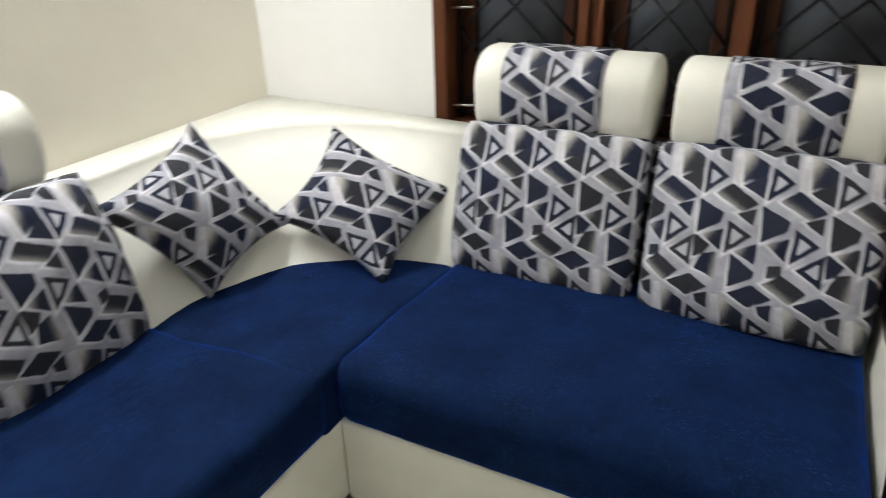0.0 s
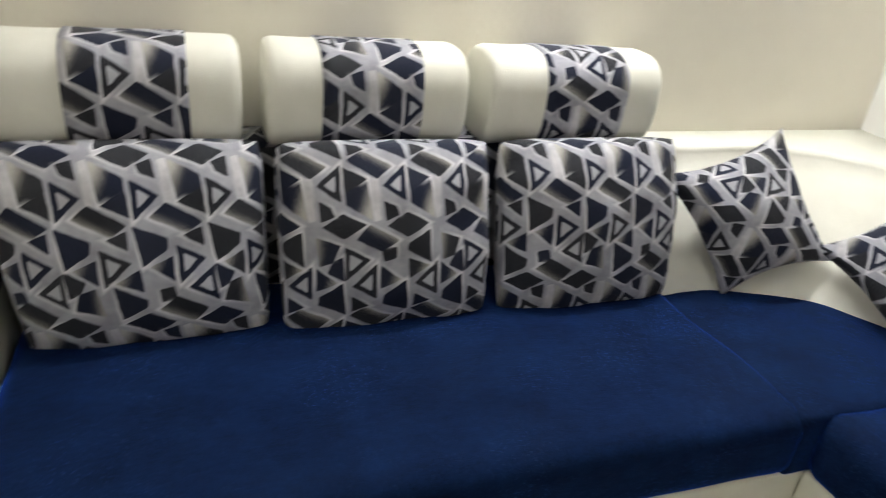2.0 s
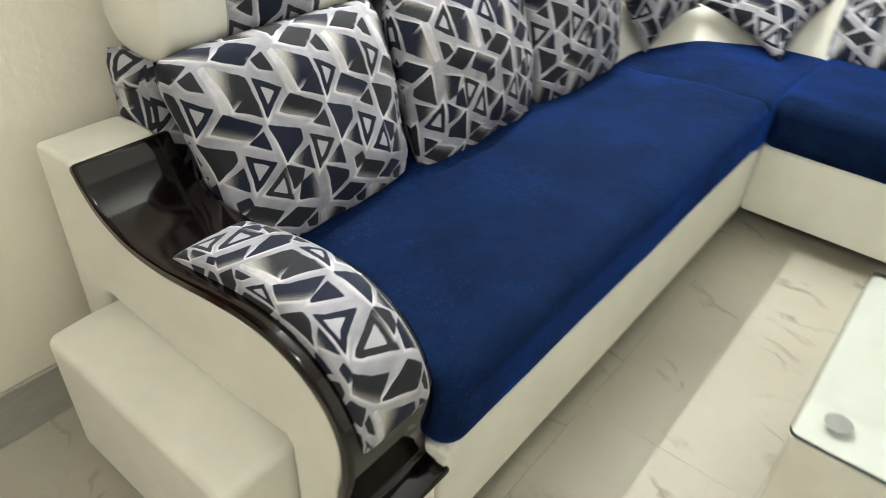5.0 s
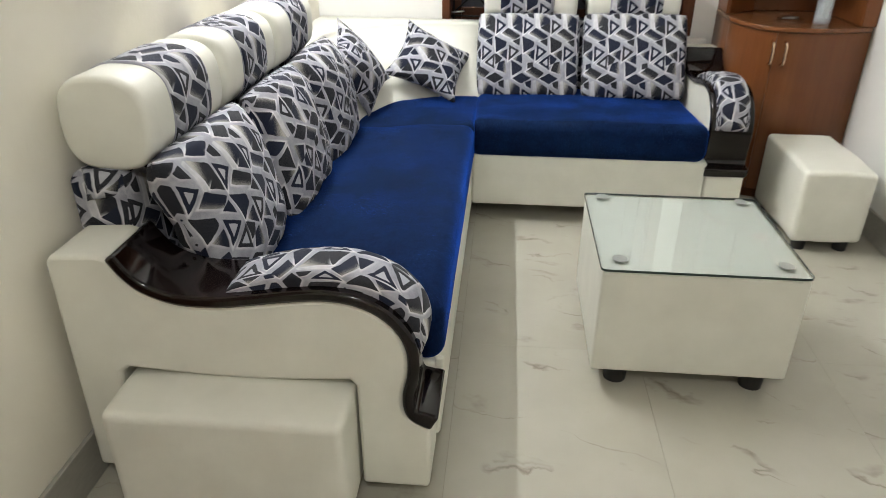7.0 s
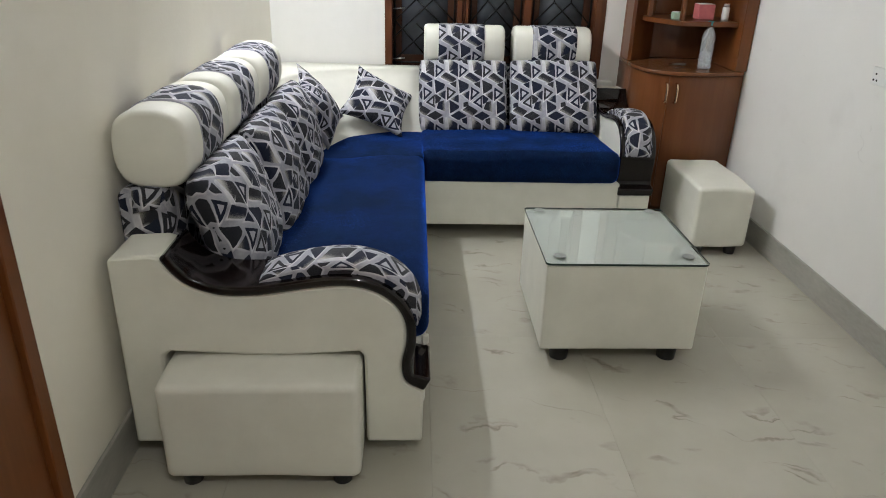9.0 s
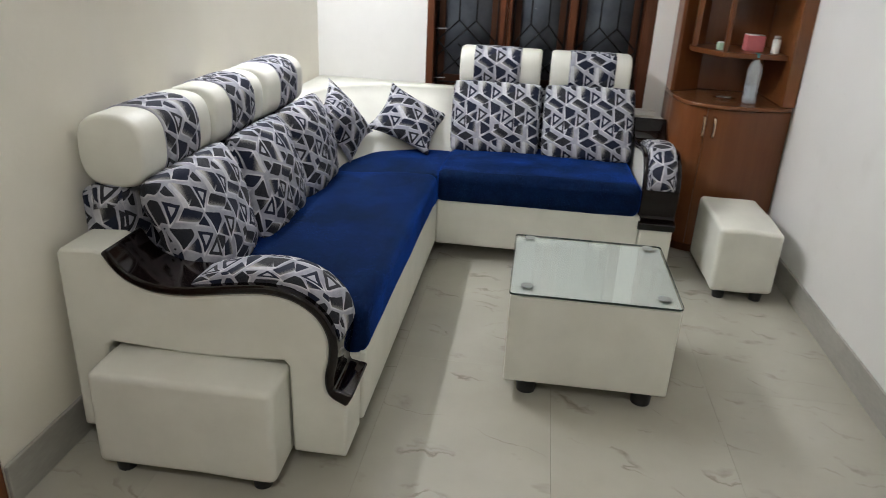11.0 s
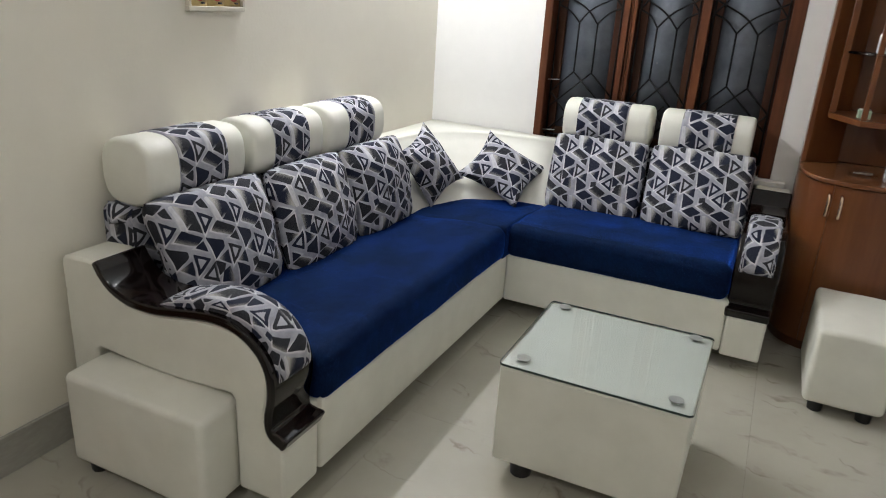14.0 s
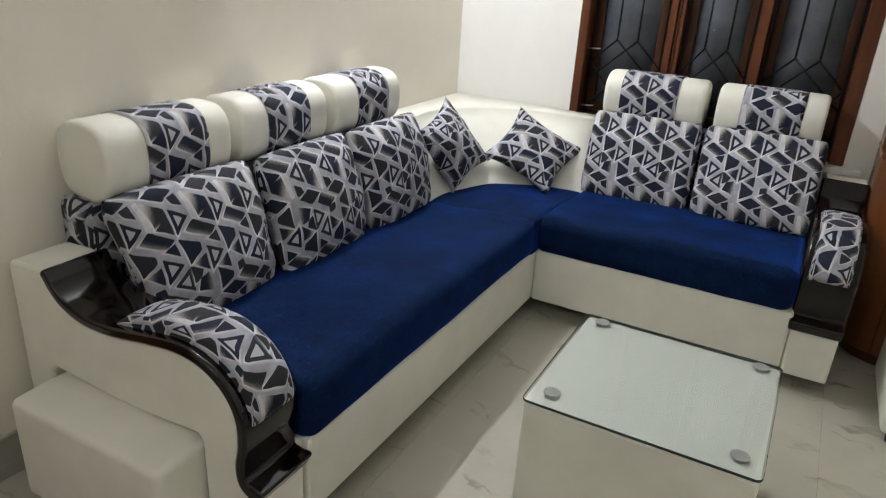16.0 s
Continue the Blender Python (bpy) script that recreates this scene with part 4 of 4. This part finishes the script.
# ---- the corner cabinet ----
def build_cabinet():
    root = thing("corner_cabinet", (2.25, -0.25, 0), "brown veneer corner cabinet with curved doors and open shelves", "cabinet")
    front = [Vector((p.x, p.y)) for p in spline([(1.994, -0.19), (2.002, -0.3), (2.05, -0.43), (2.15, -0.5), (2.3, -0.515), (2.45, -0.485), (2.535, -0.455)], 6)]
    ring = [(2.535, -0.004), (1.994, -0.004)] + [(p.x, p.y) for p in front]
    part("body", slab([(x, y) if y > -0.1 else (x + 0.004, y + 0.03) for x, y in ring], 0.0, 0.77), CABINET, root)

    def leaf(seg):
        outer = [(p.x, p.y) for p in seg]
        inner = [(p.x + 0.003, p.y + 0.024) for p in seg]
        return slab(outer + inner[::-1], 0.05, 0.768)

    cut = 17
    left = part("cabinet_door", leaf(front[3:cut + 1]), CABINET, root, "curved veneer door", bevel=0.002)
    edge = [front[cut].lerp(front[cut + 1], 0.06)] + front[cut + 1:]
    right = part("cabinet_door", leaf(edge), CABINET, root, "curved veneer door", bevel=0.002)
    for x, y, d in ((2.118, -0.485, left), (2.165, -0.503, right)):
        part("handle", tube(spline([(x, y, 0.632), (x, y - 0.024, 0.638), (x, y - 0.03, 0.68), (x, y - 0.024, 0.722), (x, y, 0.728)], 5), 0.0062, 8), BRASS, d, "satin metal bow handle")
    lip = [(2.538, -0.003), (1.991, -0.003)] + [(p.x - 0.006, p.y - 0.014) for p in front]
    part("counter", slab(lip, 0.7715, 0.79), COUNTER, root, "curved brown veneer counter", bevel=0.004)
    part("back_panel", box((1.994, -0.03, 0.791), (2.538, -0.004, 2.1)), CABINET, root, bevel=0.002)
    part("side_panel", slab([(1.994, -0.031), (1.994, -0.16), (2.012, -0.16), (2.15, -0.06), (2.15, -0.031)], 0.791, 2.1), CABINET, root, bevel=0.003)
    part("post", box((2.475, -0.47, 0.791), (2.538, -0.031, 2.1)), CABINET, root, bevel=0.004)
    shelf = [(2.474, -0.032), (2.06, -0.032), (2.06, -0.2), (2.17, -0.415), (2.474, -0.415)]
    part("shelf", slab(shelf, 1.005, 1.03), CABINET, root, bevel=0.003)
    part("shelf", slab(shelf, 1.285, 1.295), GLASS, root, "glass shelf")
    part("shelf", slab(shelf, 1.57, 1.595), CABINET, root, bevel=0.003)
    part("upright", box((2.058, -0.215, 1.031), (2.085, -0.19, 1.569)), CABINET, root, bevel=0.003)
    part("upright", box((2.168, -0.414, 1.031), (2.19, -0.392, 1.569)), CABINET, root, bevel=0.003)


build_cabinet()


def build_bottle():
    at = (2.335, -0.4, 0.79)
    root = thing("water_bottle", at, "clear plastic water bottle with a teal cap", "bottle")
    rings = [(0.026, 0.0), (0.033, 0.006), (0.034, 0.03)]
    for k in range(8):
        rings += [(0.034, 0.034 + k * 0.014), (0.0305, 0.041 + k * 0.014)]
    rings += [(0.034, 0.15), (0.033, 0.165), (0.026, 0.19), (0.015, 0.208), (0.013, 0.222)]
    part("body", lathe(at, rings), PET, root).visible_shadow = False
    part("water", lathe((at[0], at[1], at[2] + 0.004), [(0.024, 0.0), (0.0298, 0.006), (0.0298, 0.082), (0.0297, 0.083)]), WATER, root, "clear drinking water").visible_shadow = False
    part("cap", lathe((at[0], at[1], at[2] + 0.2225), [(0.0155, 0.0), (0.016, 0.002), (0.016, 0.016), (0.0135, 0.02)]), CAP, root, "teal screw cap")


build_bottle()


def build_tray():
    at = (2.24, -0.3, 0.79)
    root = thing("key_dish", at, "small clear dish with loose keys on the counter", "dish")
    part("dish", lathe(at, [(0.05, 0.0005), (0.058, 0.004), (0.062, 0.012), (0.06, 0.0125), (0.055, 0.006), (0.02, 0.005)]), SHEET, root)
    part("key", box((2.21, -0.315, 0.7975), (2.262, -0.309, 0.8), (2.2, -0.322, 0.7975), (2.214, -0.302, 0.8)), STEEL, root, bevel=0.0008)
    part("key", box((2.22, -0.293, 0.7975), (2.27, -0.287, 0.8), (2.262, -0.3, 0.7975), (2.276, -0.28, 0.8)), STEEL, root, bevel=0.0008)


build_tray()


def small_box(name, a, b, mat, label):
    root = thing(name, ((a[0] + b[0]) / 2, (a[1] + b[1]) / 2, a[2]), label, "box")
    part("carton", box(a, b), mat, root, bevel=0.003)
    part("flap", box((a[0] + 0.004, a[1] + 0.004, b[2] + 0.0005), (b[0] - 0.004, b[1] - 0.004, b[2] + 0.003)), CARD, root)


small_box("small_box", (2.16, -0.33, 1.03), (2.21, -0.28, 1.065), GREEN, "pale green small carton on the cabinet shelf")
small_box("pink_box", (2.3, -0.3, 1.03), (2.385, -0.22, 1.105), PINK, "pink carton on the cabinet shelf")


def build_jar(at, r, h, mat, label):
    root = thing("jar", at, label, "jar", "jars on the cabinet shelves")
    part("body", lathe(at, [(r * 0.9, 0.0), (r, 0.004), (r, h * 0.75), (r * 0.7, h * 0.8)]), mat, root)
    part("lid", lathe((at[0], at[1], at[2] + h * 0.8 + 0.0005), [(r * 0.8, 0.0), (r * 0.82, h * 0.15), (r * 0.7, h * 0.18)]), STEEL, root, "metal lid")


build_jar((2.43, -0.33, 1.03), 0.019, 0.085, WHITE_PLASTIC, "small white plastic jar on the shelf")
for x, m, lab in ((2.2, CARD, "off-white jar on the glass shelf"), (2.28, PET, "clear jar on the glass shelf"), (2.36, PET, "clear jar on the glass shelf"), (2.43, PINK, "pink jar on the glass shelf")):
    build_jar((x, -0.3, 1.2955), 0.03, 0.1, m, lab)


# ---- on the walls ----
def build_picture():
    y0, y1, z0, z1 = -1.915, -1.64, 1.318, 1.7
    root = thing("picture", (0.0, (y0 + y1) / 2, z0), "framed print in three yellowed panels with red shapes", "picture")
    part("frame", box((0.001, y0, z0), (0.02, y1, z0 + 0.016), (0.001, y0, z1 - 0.016), (0.02, y1, z1), (0.001, y0, z0 + 0.0165), (0.02, y0 + 0.012, z1 - 0.0165), (0.001, y1 - 0.012, z0 + 0.0165), (0.02, y1, z1 - 0.0165)), GILT, root, bevel=0.002)
    w = (y1 - y0 - 0.024) / 3
    for k in range(3):
        a = y0 + 0.012 + k * w
        sheet = part("panel", box((0.002, a + 0.001, z0 + 0.017), (0.009, a + w - 0.001, z1 - 0.017)), PRINT, root)
        part("motif", cylinder((0.0115, a + w / 2 + 0.004, z0 + 0.055), 0.022, 0.004, axis="X"), RED, sheet, hard=True)
        part("motif", box((0.0095, a + w - 0.032, z0 + 0.024), (0.011, a + w - 0.014, z0 + 0.03)), PLASTIC, sheet)


build_picture()


def build_socket():
    root = thing("wall_socket", (EAST, -1.55, 0.92), "white plastic socket plate on the white wall", "socket")
    plate = part("plate", box((EAST - 0.01, -1.635, 0.925), (EAST - 0.0005, -1.503, 0.99)), WHITE_PLASTIC, root, bevel=0.003)
    for y, z in ((-1.53, 0.965), (-1.54, 0.942), (-1.52, 0.942)):
        part("hole", cylinder((EAST - 0.0105, y, z), 0.004, 0.003, segments=10, axis="X"), PLASTIC, plate)
    part("switch", box((EAST - 0.015, -1.6, 0.94), (EAST - 0.0102, -1.575, 0.97)), WHITE_PLASTIC, plate, bevel=0.001)


build_socket()


# ---- floor tiles ----
def lay_tiles():
    tx, ty, x_joint, y_joint, gap = 0.5625, 1.125, 0.868, -2.95, 0.00035
    bm = box((gap, gap, -0.0079), (tx - gap, ty - gap, 0.0))
    for v in bm.verts:
        v.co *= S
    me = bpy.data.meshes.new("tile")
    bm.to_mesh(me)
    bm.free()
    me.materials.append(TILE)
    ground = bpy.data.objects["floor"]
    for i in range(-2, 4):
        for j in range(-2, 3):
            ob = new("tile", me)
            ob.location = (S * (x_joint + i * tx), S * (y_joint + j * ty), 0)
            ob.parent = ground


lay_tiles()
